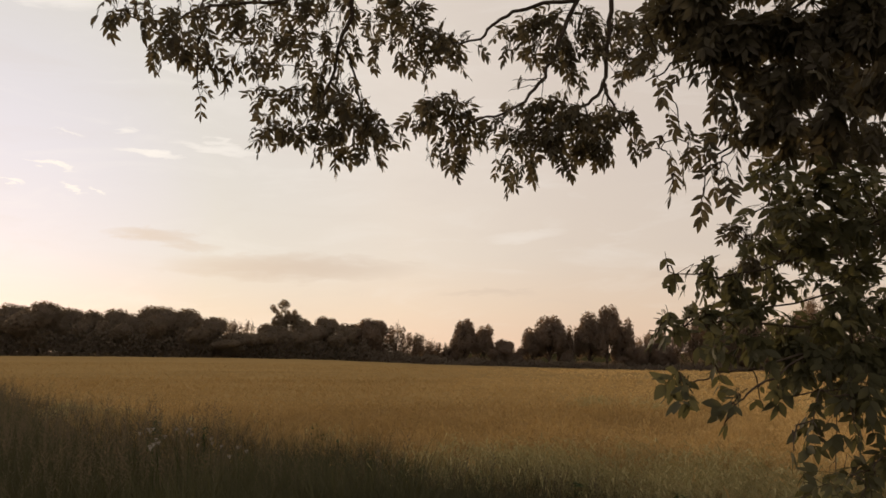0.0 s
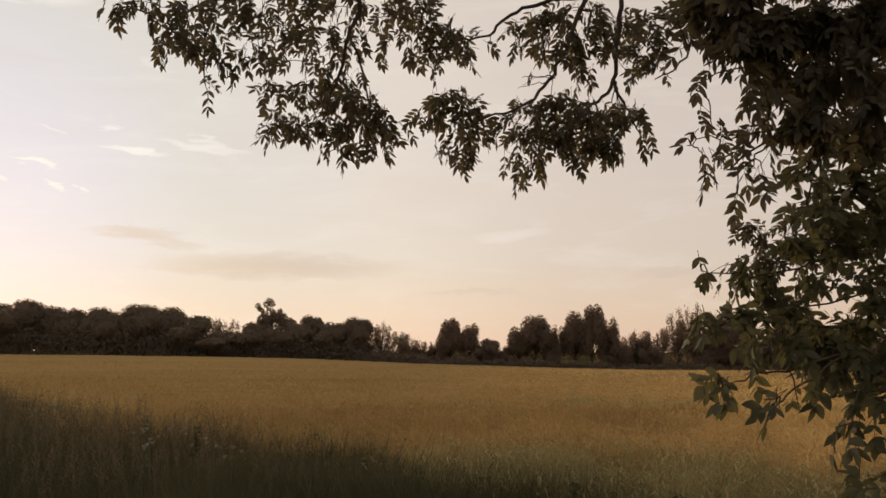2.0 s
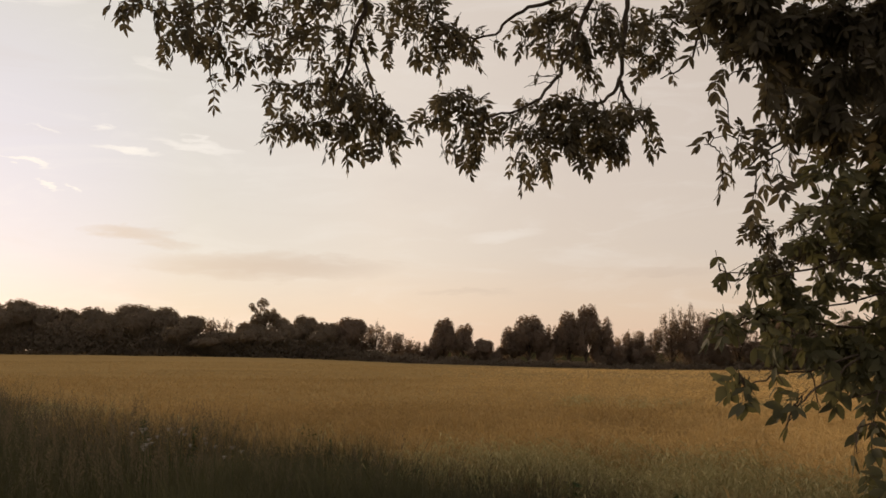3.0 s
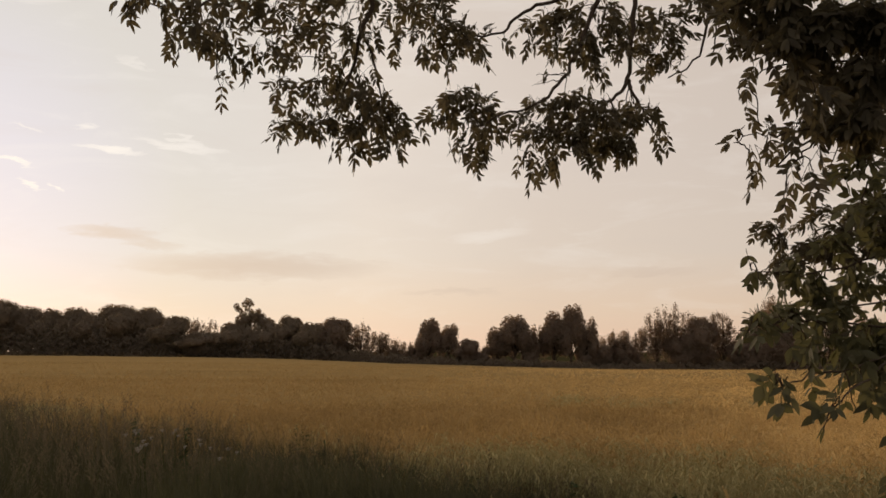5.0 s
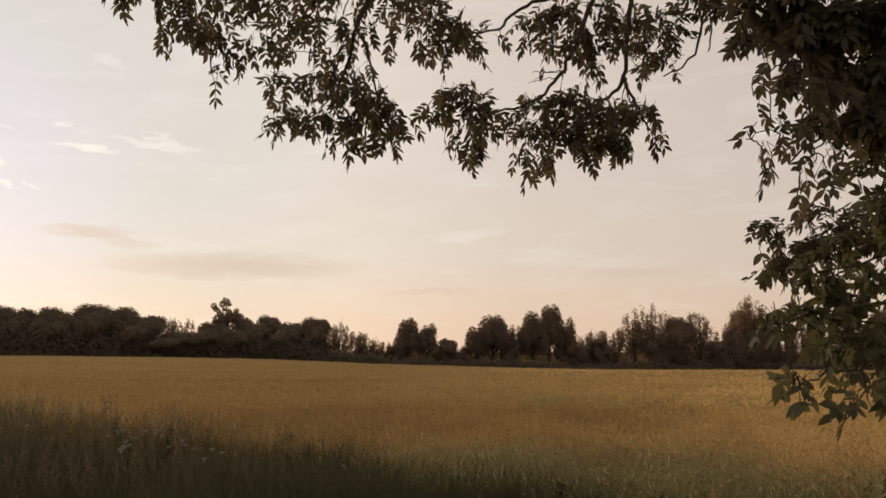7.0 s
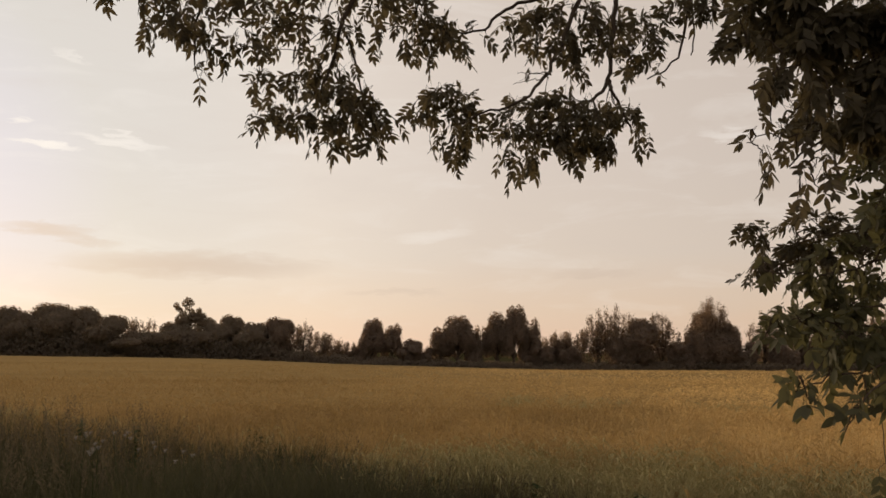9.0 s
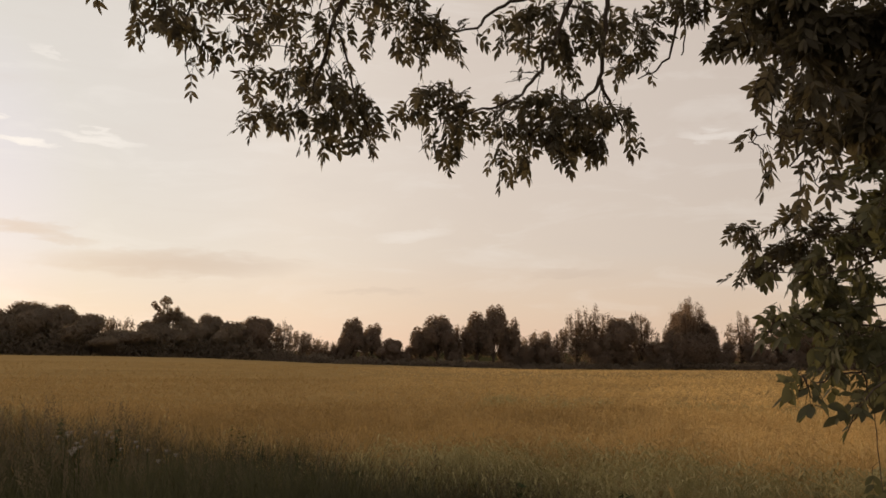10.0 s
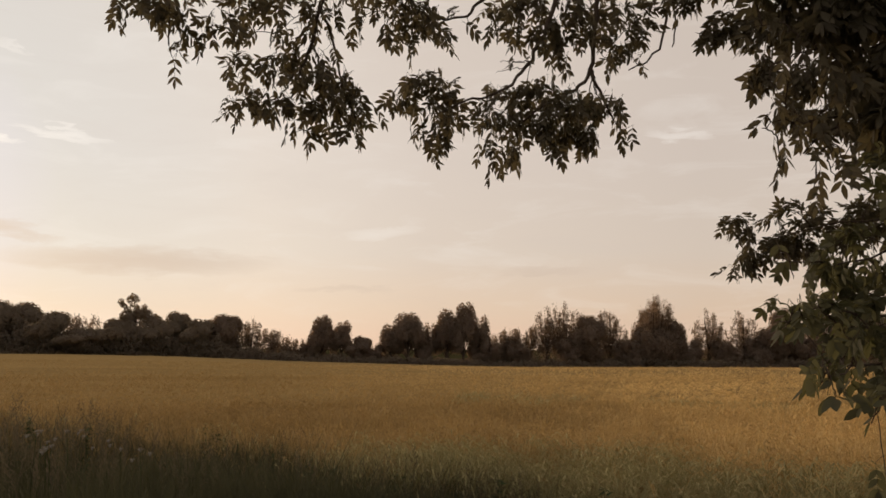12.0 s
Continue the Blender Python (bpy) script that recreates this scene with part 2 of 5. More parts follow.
def frames_facing(normal, rng):
    """Frames (n, 3, 3) whose z runs along normal, turned by chance about it."""
    z = normal / (np.linalg.norm(normal, axis=1, keepdims=True) + 1e-9)
    x = np.cross(z, rng.normal(size=z.shape) + 1e-3)
    x /= np.linalg.norm(x, axis=1, keepdims=True) + 1e-9
    return np.stack([x, np.cross(z, x), z], 2)


def tube(points, r0, r1, sides=6, wobble=0.0, rng=None):
    """A tapered, slightly crooked stem through points, smoothed."""
    p = np.array(points, dtype=float)
    t = np.linspace(0, len(p) - 1, max(2, (len(p) - 1) * 4 + 1))
    i = np.clip(t.astype(int), 0, len(p) - 2)
    f = (t - i)[:, None]
    a, b, c, d = p[np.maximum(i - 1, 0)], p[i], p[i + 1], p[np.minimum(i + 2, len(p) - 1)]
    q = 0.5 * (2 * b + (c - a) * f + (2 * a - 5 * b + 4 * c - d) * f ** 2 + (3 * b - a - 3 * c + d) * f ** 3)
    if wobble:
        q[1:-1] += rng.normal(0, wobble, (len(q) - 2, 3))
    way = np.gradient(q, axis=0)
    way /= np.linalg.norm(way, axis=1, keepdims=True) + 1e-9
    side = np.cross(way, [0.31, 0.67, 0.68])
    side /= np.linalg.norm(side, axis=1, keepdims=True) + 1e-9
    other = np.cross(way, side)
    r = np.linspace(r0, r1, len(q))[:, None, None]
    ang = np.linspace(0, 2 * np.pi, sides, endpoint=False)[None, :, None]
    v = q[:, None, :] + r * (np.cos(ang) * side[:, None, :] + np.sin(ang) * other[:, None, :])
    k = np.arange(len(q) - 1)[:, None] * sides
    j = np.arange(sides)[None, :]
    nx = (j + 1) % sides
    quads = np.stack([k + j, k + nx, k + sides + nx, k + sides + j], 2).reshape(-1, 4)
    return v.reshape(-1, 3), [quads]


# ---- ground ----
BEARING = [-0.60, -0.49, -0.36, -0.22, -0.115, -0.015, 0.097, 0.24, 0.56, 0.9]
FALL = [0.25, 0.19, 0.03, -0.23, -0.64, -1.35, -1.87, -2.38, -2.65, -2.7]


def ground_z(x, y):
    """The height of the ground: level close by, sinking gently towards the far right."""
    x, y = np.asarray(x, float), np.asarray(y, float)
    k = np.clip((y - 22) / 140, 0, 1)
    k = k * k * (3 - 2 * k)
    return k * np.interp(x / np.maximum(y, 5), BEARING, FALL)


def verge_edge(x):
    """How far ahead the crop begins, across the view."""
    return np.interp(x, [-40, -11, -5.5, -2.5, -1.6, -1.1, -0.4, 0.2, 1.0, 1.6, 2.1, 3, 6, 20], [52, 22, 14, 11.6, 10.8, 9.6, 8.35, 7.9, 7.5, 7.05, 6.6, 5.9, 5.0, 4.6])


FIELD_END = 165.0


def grid(xs, ys, height):
    gx, gy = np.meshgrid(xs, ys)
    v = np.stack([gx, gy, height(gx, gy)], 2).reshape(-1, 3)
    w = len(xs)
    i, j = np.meshgrid(np.arange(w - 1), np.arange(len(ys) - 1))
    a = (j * w + i).ravel()
    return v, [np.stack([a, a + 1, a + w + 1, a + w], 1)]


xs = np.concatenate([[-3000, -1200, -500], np.linspace(-220, 220, 89), [500, 1200, 3000]])
ys = np.concatenate([[-3000, -800, -200, -60, -20], np.linspace(-8, 40, 49), np.linspace(45, 240, 66), [400, 900, 3000]])
v, f = grid(xs, ys, ground_z)
ground = tagged(new("ground", mesh_of("ground", v, f, SOIL)), "dark grassy earth under the verge and field", "ground", kind="structure")

# The closed crop: a sheet just under the ears, with its front face down to the ground.
lanes = np.concatenate([np.linspace(-1, 1, 261)])
rows_k = np.linspace(0, 1, 150) ** 2.2


def trodden(x, y):
    """A broken line of flattened stalks across the field."""
    off = y - np.interp(x, [2, 2.7, 4, 5, 6.7, 9], [18.8, 18.2, 17.2, 15.9, 14.3, 12.6])
    broken = np.array([max(0.0, 0.25 + 1.6 * noise.noise((a * 1.1, 2.0, 0.0))) for a in x])
    return 0.34 * np.exp(-(off / 0.45) ** 2) * broken * (x > 2) * (x < 8)


def crop_sheet():
    rng = np.random.default_rng(5)
    verts = []
    for k in rows_k:
        x = lanes * (14 + 175 * k)
        y = verge_edge(x) + 0.8 + k * (FIELD_END - verge_edge(x) - 0.8)
        y = np.maximum(y, 4.8)
        top = np.interp(y, [5, 12, 40, 80], [0.46, 0.515, 0.625, 0.675])
        lump = np.array([noise.noise((a * 0.9, b * 0.9, 3.1)) * 0.06 + noise.noise((a * 0.16, b * 0.3, 7.7)) * 0.05 for a, b in zip(x, y)])
        z = ground_z(x, y) + (top + lump + rng.normal(0, 0.012, len(x))) * (0.0 if k == 0 else 1.0)
        z -= trodden(x, y)
        verts.append(np.stack([x, y, z], 1))
    w = len(lanes)
    i, j = np.meshgrid(np.arange(w - 1), np.arange(len(rows_k) - 1))
    a = (j * w + i).ravel()
    return np.concatenate(verts), [np.stack([a, a + 1, a + w + 1, a + w], 1)]


v, f = crop_sheet()
field = tagged(new("wheat_field", mesh_of("wheat_field", v, f, CROP)), "broad golden-brown field of ripening wheat", "field", kind="structure")
for p in field.data.polygons:
    p.use_smooth = True


# ---- wheat ----
def ear_shape(droop, stalk=0, wide=0.012):
    """A nodding ear; with stalk 1 on its stalk, with stalk 2 with a blade too. 0.7 high."""
    v, tri, quad = [], [], []
    d = droop
    spine = [(0, 0, 0.60), (0.025 + 0.02 * d, 0, 0.665), (0.06 + 0.06 * d, 0, 0.70 - 0.06 * d)]
    for side in ((0, 1, 0), (0.7, 0, 0.5)):
        b = len(v)
        v += [spine[0]] + [tuple(spine[1][i] + s * wide * side[i] for i in range(3)) for s in (-1, 1)] + [spine[2]]
        tri += [(b, b + 1, b + 2), (b + 1, b + 3, b + 2)]
    if stalk:
        b = len(v)
        v += [(-0.0014, 0, 0.45), (0.0014, 0, 0.45), (0.0014, 0, 0.61), (-0.0014, 0, 0.61)]
        quad.append((b, b + 1, b + 2, b + 3))
    if stalk > 1:
        b = len(v)
        v += [(0, -0.004, 0.50), (0, 0.004, 0.50), (-0.07, -0.0035, 0.60), (-0.07, 0.0035, 0.60), (-0.17, 0.0, 0.55)]
        quad.append((b, b + 1, b + 3, b + 2))
        tri.append((b + 2, b + 3, b + 4))
    return v, [np.array(f) for f in (tri, quad) if f]


def near_wheat(droop):
    return ear_shape(droop, 2, 0.0080)


def green_wheat(droop):
    return ear_shape(droop + 0.3, 1, 0.0058)


def middle_wheat(droop):
    return ear_shape(droop, 1, 0.009)


def strew(rng, count, y0, y1, inside):
    """Places over the wedge of field between two distances."""
    y = np.sqrt(rng.uniform(y0 ** 2, y1 ** 2, count))
    x = rng.uniform(-0.66, 0.86, count) * y
    keep = inside(x, y)
    return x[keep], y[keep]


def sway(x, y, at=0.0):
    return np.array([noise.noise((a * 0.22, b * 0.45, at)) for a, b in zip(x, y)])


def wheat_stand(name, count, y0, y1, seed, material, label, inside, size=1.0, shape=near_wheat):
    rng = np.random.default_rng(seed)
    x, y = strew(rng, count, y0, y1, inside)
    s = sway(x, y)
    lumps = np.array([noise.noise((a * 1.1, b * 2.4, 6.0)) for a, b in zip(x, y)]) if y0 < 40 else np.zeros(len(x))
    tufts = np.array([noise.noise((a * 3.4, b * 5.0, 9.0)) for a, b in zip(x, y)]) if y0 < 30 else np.zeros(len(x))
    pieces = []
    for k, droop in enumerate((0.3, 0.8, 1.2)):
        pick = np.arange(len(x)) % 3 == k
        n = int(pick.sum())
        a, b = x[pick], y[pick]
        az = rng.normal(-0.5, 0.7, n) + 2.4 * s[pick]
        lean = np.abs(rng.normal(0.55, 0.28, n)) + 0.3 * s[pick]
        z = ground_z(a, b) + 0.05 * s[pick] + 0.16 * lumps[pick] + 0.10 * tufts[pick] + 0.06 - trodden(a, b)
        t, fs = shape(droop)
        pieces.append(many(t, fs, np.stack([a, b, z], 1), spin(az, lean, az + rng.normal(0, 0.5, n)), rng.normal(size, 0.05, n)))
    v, f = merged(pieces)
    return tagged(new(name, mesh_of(name, v, f, material)), label, "wheat", kind="stuff")


def green_edge(x):
    """The width of the unripe strip along the verge."""
    return np.interp(x, [-6, -1.4, -0.7, 0.3, 1.5, 2.6, 3.6, 8], [-0.3, -0.3, -0.1, 0.4, 0.85, 0.65, 0.45, 0.4])


def ripe(x, y):
    wob = 0.8 * sway(x, y, 4.0) + np.random.default_rng(18).normal(0, 0.28, len(x))
    return y > verge_edge(x) + green_edge(x) + wob


def unripe(x, y):
    wob = 0.8 * sway(x, y, 4.0) + np.random.default_rng(19).normal(0, 0.28, len(x))
    return (y > verge_edge(x)) & (y < verge_edge(x) + green_edge(x) + 0.3 + wob)


wheat_stand("unripe_wheat", 240000, 4.8, 16.0, 11, WHEAT_GREEN, "grey-green unripe wheat along the field's edge", unripe, 0.97, green_wheat)
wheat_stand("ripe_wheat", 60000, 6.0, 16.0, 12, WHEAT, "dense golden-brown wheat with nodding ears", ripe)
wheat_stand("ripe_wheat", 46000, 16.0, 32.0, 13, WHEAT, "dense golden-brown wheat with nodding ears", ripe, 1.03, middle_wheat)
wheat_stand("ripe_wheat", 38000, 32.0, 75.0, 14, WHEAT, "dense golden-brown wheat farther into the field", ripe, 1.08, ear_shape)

wheat_stand("field_weeds", 150000, 12.0, 20.0, 15, WHEAT_GREEN, "grey-green weeds in a broken line across the wheat", lambda x, y: trodden(x, y) > 0.035, 1.03, near_wheat)


# ---- verge ----
def blade_shape():
    v = [(0, -0.0026, 0), (0, 0.0026, 0), (0.07, -0.0022, 0.5), (0.07, 0.0022, 0.5), (0.34, 0, 0.86)]
    return v, [np.array([(0, 1, 3, 2)]), np.array([(2, 3, 4)])]


def plume_shape(seed):
    rng = np.random.default_rng(seed)
    v = [(0.01, -0.0015, 0.5), (0.01, 0.0015, 0.5), (0.02, -0.0015, 0.8), (0.02, 0.0015, 0.8)]
    tri = []
    for k in range(20):
        z = 0.66 + 0.34 * k / 19
        r = 0.034 * math.sin(math.pi * (k + 1) / 21) * rng.uniform(0.5, 1.2) + 0.004
        a = rng.uniform(0, 6.28)
        b = len(v)
        c, s = math.cos(a), math.sin(a)
        v += [(0.02, 0, z), (0.02 + r * c - 0.0014 * s, r * s + 0.0014 * c, z + 0.02), (0.02 + r * c + 0.0014 * s, r * s - 0.0014 * c, z + 0.035)]
        tri.append((b, b + 1, b + 2))
    return v, [np.array([(0, 1, 3, 2)]), np.array(tri)]


def in_verge(x, y):
    return (y < verge_edge(x) + 0.35 * sway(x, y, 9.0) + 0.25) & (y > 3.6)


def loose_verge(x, y):
    """Plumes thin out into the crop."""
    past = y - verge_edge(x)
    return (y > 7.0) & (past < np.random.default_rng(8).exponential(0.40, len(x)) - 0.25)


def tall(x, y):
    """Height of the verge: rank on the one side, lower towards the other."""
    base = np.interp(x, [-9, -5, -3, -1, 0.3, 1.2, 2.2, 4], [0.98, 0.96, 0.86, 0.81, 0.79, 0.62, 0.38, 0.32])
    return base * (1 + 0.30 * sway(x * 4, y * 3, 2.0))


def verge(name, count, shape, seed, material, label, scale=(0.75, 0.16), region=in_verge, plot=(-22, 8, 2.6, 30)):
    rng = np.random.default_rng(seed)
    x = rng.uniform(plot[0], plot[1], count)
    y = rng.uniform(plot[2], plot[3], count)
    keep = region(x, y) & (np.abs(x + 0.3) < 1.0 * y + 1.5)
    x, y = x[keep], y[keep]
    n = len(x)
    az = rng.uniform(0, 6.28, n)
    lean = np.abs(rng.normal(0.16, 0.24, n))
    v, f = many(*shape, np.stack([x, y, ground_z(x, y)], 1), spin(az, lean, rng.uniform(0, 6.28, n)), tall(x, y) * rng.normal(*scale, n))
    return tagged(new(name, mesh_of(name, v, f, material)), label, "grass", kind="stuff")


verge("verge_grass", 225000, blade_shape(), 21, GRASS, "rank dark green grass on the field's verge", (0.82, 0.22))
verge("verge_grass", 60000, blade_shape(), 23, GRASS, "dense dark green grass where the verge meets the wheat", (0.84, 0.16), plot=(-2.0, 4.0, 5.6, 9.8))
verge("grass_plumes", 33000, plume_shape(2), 22, PLUME, "brownish flowering grass plumes above the verge", (0.87, 0.08), loose_verge)


# ---- near tree ----
def leaf_shape(seed, pairs=3, length=0.085, leaflet=0.052, broad=0.19):
    """A pinnate leaf along x: a drooping stalk, paired leaflets and one at the tip, each folded along its middle."""
    rng = np.random.default_rng(seed)
    pieces = []

    def stalk(s):
        return np.array([s, 0, -0.35 * s * s / length])

    v, q = tube([stalk(0), stalk(length * 0.5), stalk(length)], 0.0012, 0.0006, 3)
    pieces.append((v, q))
    slots = [(length * (0.30 + 0.62 * k / max(1, pairs - 1)), side) for k in range(pairs) for side in (-1, 1)] + [(length, 0)]
    for s, side in slots:
        l = leaflet * rng.uniform(0.80, 1.10) * (0.82 if s < length * 0.4 else 1)
        w = l * rng.uniform(0.88, 1.14) * broad
        fold, sag = l * 0.05, l * rng.uniform(0.03, 0.22)
        mid = [(0, 0, 0), (0.50 * l, 0, -fold - 0.2 * sag), (l, 0, -sag)]
        rim = [(0.17 * l, 0.66 * w, 0), (0.43 * l, w, 0.2 * fold - 0.15 * sag), (0.73 * l, 0.66 * w, -0.5 * sag)]
        outline = np.array(mid + rim + [(a, -b, c) for a, b, c in rim])
        a = side * rng.uniform(0.62, 1.0) + rng.normal(0, 0.10)
        way = np.array([[math.cos(a), math.sin(a), -rng.uniform(0.05, 0.55)]])
        turn = frames_along(way, rng.normal(0, 0.30, 1))
        tri = np.array([(1, 2, 5), (1, 8, 2), (1, 5, 4), (1, 7, 8)])
        quad = np.array([(0, 1, 4, 3), (0, 6, 7, 1)])
        pieces.append(many(outline, [tri, quad], stalk(s)[None], turn, [1.0]))
    return merged(pieces)


NARROW = [leaf_shape(100 + k, 4 if k % 3 == 1 else 3, 0.080 + 0.008 * (k % 4)) for k in range(8)]
BROAD = [leaf_shape(140 + k, 3 if k % 3 else 2, 0.072 + 0.008 * (k % 4), 0.050, 0.235) for k in range(8)]
NARROW_MESHES = [mesh_of("leaf", v, f, ASH_LEAF, True) for v, f in NARROW]
BROAD_MESHES = [mesh_of("leaf", v, f, ASH_GREEN, True) for v, f in BROAD]

ash = tagged(new("ash_tree"), "leafy ash tree at the field's edge, its dark boughs hanging low", "tree")
ash.location = (2.9, 2.3, 0)


def spread(rng, taken, centre, reach, count):
    """Places in a spray that keep clear of the leaves already there."""
    out = []
    metric = np.array([1.0, 0.45, 1.15])
    for _ in range(count):
        u = rng.normal(size=(14, 3))
        u *= rng.uniform(0, 1, (14, 1)) ** 0.36 / np.linalg.norm(u, axis=1, keepdims=True)
        p = centre + u * reach
        if taken:
            gap = np.linalg.norm((p[:, None, :] - np.array(taken)[None]) * metric, axis=2).min(1)
            k = int(np.argmax(gap))
        else:
            k = 0
        taken.append(p[k])
        out.append(p[k])
    return np.array(out)


def leaf_poses(rng, taken, centre, root, wide, high, count, scale=1.0, droop=0.46):
    """Places, frames and sizes for the leaves of one spray, nodding outwards from its twig."""
    reach = np.array([max(0.3 * wide, 1.10 * wide - 0.040 * scale), max(0.06, wide), max(0.3 * high, 1.10 * high - 0.040 * scale)])
    mid = spread(rng, taken, np.asarray(centre), reach, count)
    u = (mid - centre) / (reach + 0.02)
    lead = np.asarray(centre) - root
    lead = lead / (np.linalg.norm(lead) + 0.03)
    way = (1.0 - droop) * lead + 0.75 * u * [1, 1, 0.7] + rng.normal(0, 0.42, (count, 3)) * [1, 1, 0.6] - [0, 0, droop]
    way /= np.linalg.norm(way, axis=1, keepdims=True)
    size = scale * rng.normal(0.97, 0.11, count)
    return mid - way * 0.062 * scale + [0, 0, 0.012], frames_along(way, rng.normal(0, 0.7, count)), size


def bough(spines, sprays, seed, label, single=0, fill=1.0, broad=False, tree=None, scale=0.9, droop=0.46):
    """A limb with its twigs and leaves. single: how many leaves stand as pieces of their own."""
    rng = np.random.default_rng(seed)
    shapes, meshes = (BROAD, BROAD_MESHES) if broad else (NARROW, NARROW_MESHES)
    wood = [tube(p, a, b, 6, 0.004, rng) for p, a, b in spines]
    nodes = np.concatenate([np.array(w[0]).reshape(-1, 6, 3).mean(1) for w in wood])
    where, turns, sizes, taken = [], [], [], []
    apart = [np.linalg.norm(nodes - np.array(row[:3]), axis=1).min() for row in sprays]
    for k in np.argsort(apart):
        x, y, z, wide, high, dense = sprays[k]
        c = np.array((x, y, z))
        near = nodes[np.argmin(np.linalg.norm(nodes - c - [0, 0, 0.05], axis=1))]
        mid = (near + c) / 2 + [0, 0, 0.015] + rng.normal(0, 0.006, 3)
        twig = [near, mid, c, c + 0.5 * (c - mid) * min(1.0, wide / (np.linalg.norm(c - mid) + 1e-6))]
        wood.append(tube(twig, 0.0021, 0.0008, 4, 0.0012, rng))
        nodes = np.concatenate([nodes, [mid, c]])
        count = max(1, int(round(fill * dense * wide * high / 0.0085 * 10 / scale ** 2)))
        p, t, s = leaf_poses(rng, taken, c, near, wide, high, count, scale, droop)
        joints = np.array([mid + (c - mid) * k for k in (0.5, 0.8, 1.0)] + [twig[3]])
        for base in p:
            j = joints[np.argmin(np.linalg.norm(joints - base - [0, 0, 0.02], axis=1))]
            wood.append(tube([j, base], 0.0009, 0.0006, 3))
        where.append(p), turns.append(t), sizes.append(s)
    v, f = merged(wood)
    kind = "stems" if tree else "bough"
    limb = part(kind, mesh_of(kind, v, f, BARK, True), tree or ash, label)
    where, turns, sizes = np.concatenate(where), np.concatenate(turns), np.concatenate(sizes)
    order = rng.permutation(len(where))
    alone, rest = order[:single], order[single:]
    for n in alone:
        leaf = new("leaf", meshes[n % 8])
        leaf.parent = limb
        leaf.matrix_basis = Matrix.LocRotScale(Vector(where[n]), Matrix(turns[n].tolist()).to_quaternion(), Vector([sizes[n]] * 3))
    pieces = []
    for k in range(8):
        pick = rest[rest % 8 == k]
        if len(pick):
            lv, lf = shapes[k]
            pieces.append(many(lv, lf, where[pick], turns[pick], sizes[pick]))
    if pieces:
        v, f = merged(pieces)
        tagged(part("foliage", mesh_of("foliage", v, f, ASH_GREEN if broad else ASH_LEAF, True), limb), kind="stuff")
    return limb


HANG_MAIN = ([(1.31, 3.83, 4.03), (0.87, 3.88, 3.59), (0.73, 3.90, 3.33), (0.74, 3.90, 3.17), (0.72, 3.90, 2.96), (0.70, 3.90, 2.78), (0.63, 3.90, 2.69), (0.50, 3.88, 2.61), (0.38, 3.88, 2.53)], 0.015, 0.005)
HANG_FORK = ([(0.70, 3.90, 2.78), (0.72, 3.90, 2.72), (0.76, 3.90, 2.65), (0.80, 3.90, 2.56)], 0.009, 0.004)
HANG_INNER = ([(0.74, 3.90, 3.36), (0.61, 3.88, 3.22), (0.52, 3.88, 3.01), (0.46, 3.88, 2.87), (0.39, 3.88, 2.75), (0.28, 3.88, 2.65), (0.14, 3.88, 2.61), (0.02, 3.88, 2.55)], 0.012, 0.004)
HANG_LONG = ([(0.82, 3.88, 3.48), (0.61, 3.88, 3.18), (0.43, 3.88, 3.15), (0.29, 3.88, 3.10), (0.20, 3.88, 3.04), (0.13, 3.88, 2.97), (-0.01, 3.88, 2.97), (-0.16, 3.88, 3.01)], 0.012, 0.003)
HANG_DOWN = ([(0.82, 3.88, 3.48), (0.15, 3.88, 3.51), (-0.29, 3.88, 3.40), (-0.41, 3.85, 3.20), (-0.43, 3.85, 3.07), (-0.48, 3.83, 2.95), (-0.50, 3.83, 2.82), (-0.54, 3.83, 2.70), (-0.58, 3.83, 2.58)], 0.018, 0.004)
HANG_DOWN_FORK = ([(-0.47, 3.83, 2.96), (-0.43, 3.83, 2.86), (-0.40, 3.83, 2.76), (-0.38, 3.83, 2.63), (-0.32, 3.83, 2.51)], 0.007, 0.003)
HANG_OUT = ([(-0.29, 3.88, 3.40), (-0.52, 3.73, 3.18), (-0.75, 3.63, 3.05), (-0.98, 3.53, 2.99), (-1.13, 3.43, 2.89), (-1.29, 3.38, 2.91)], 0.012, 0.003)
HANG_OUT_FORK = ([(-0.98, 3.53, 2.99), (-1.02, 3.53, 2.83), (-1.02, 3.53, 2.67)], 0.006, 0.003)
HANG_BARE = ([(1.22, 4.00, 3.54), (1.13, 4.00, 3.23), (1.10, 4.00, 3.10), (1.07, 4.00, 2.96), (0.99, 4.00, 2.86), (0.91, 4.00, 2.82)], 0.009, 0.003)
HANG_BARE_FORK = ([(1.13, 4.00, 3.23), (1.14, 4.00, 3.07), (1.12, 4.00, 2.94)], 0.005, 0.003)
HANG_DEAD = ([(0.43, 3.88, 2.80), (0.36, 3.88, 2.793), (0.29, 3.87, 2.785)], 0.003, 0.0012)
HANG_DEAD_LOW = ([(0.41, 3.88, 2.77), (0.34, 3.88, 2.755), (0.27, 3.87, 2.735)], 0.0025, 0.001)
TWIG_FAN = [([(0.70, 3.90, 2.78), (0.695, 3.89, 2.73), (0.69, 3.89, 2.67)], 0.004, 0.0018), ([(0.71, 3.90, 2.76), (0.73, 3.91, 2.69), (0.745, 3.92, 2.63)], 0.004, 0.0015),
            ([(0.72, 3.90, 2.72), (0.715, 3.88, 2.68), (0.735, 3.88, 2.64)], 0.003, 0.0014), ([(0.74, 3.90, 2.68), (0.79, 3.91, 2.63), (0.83, 3.91, 2.62)], 0.003, 0.0012)]
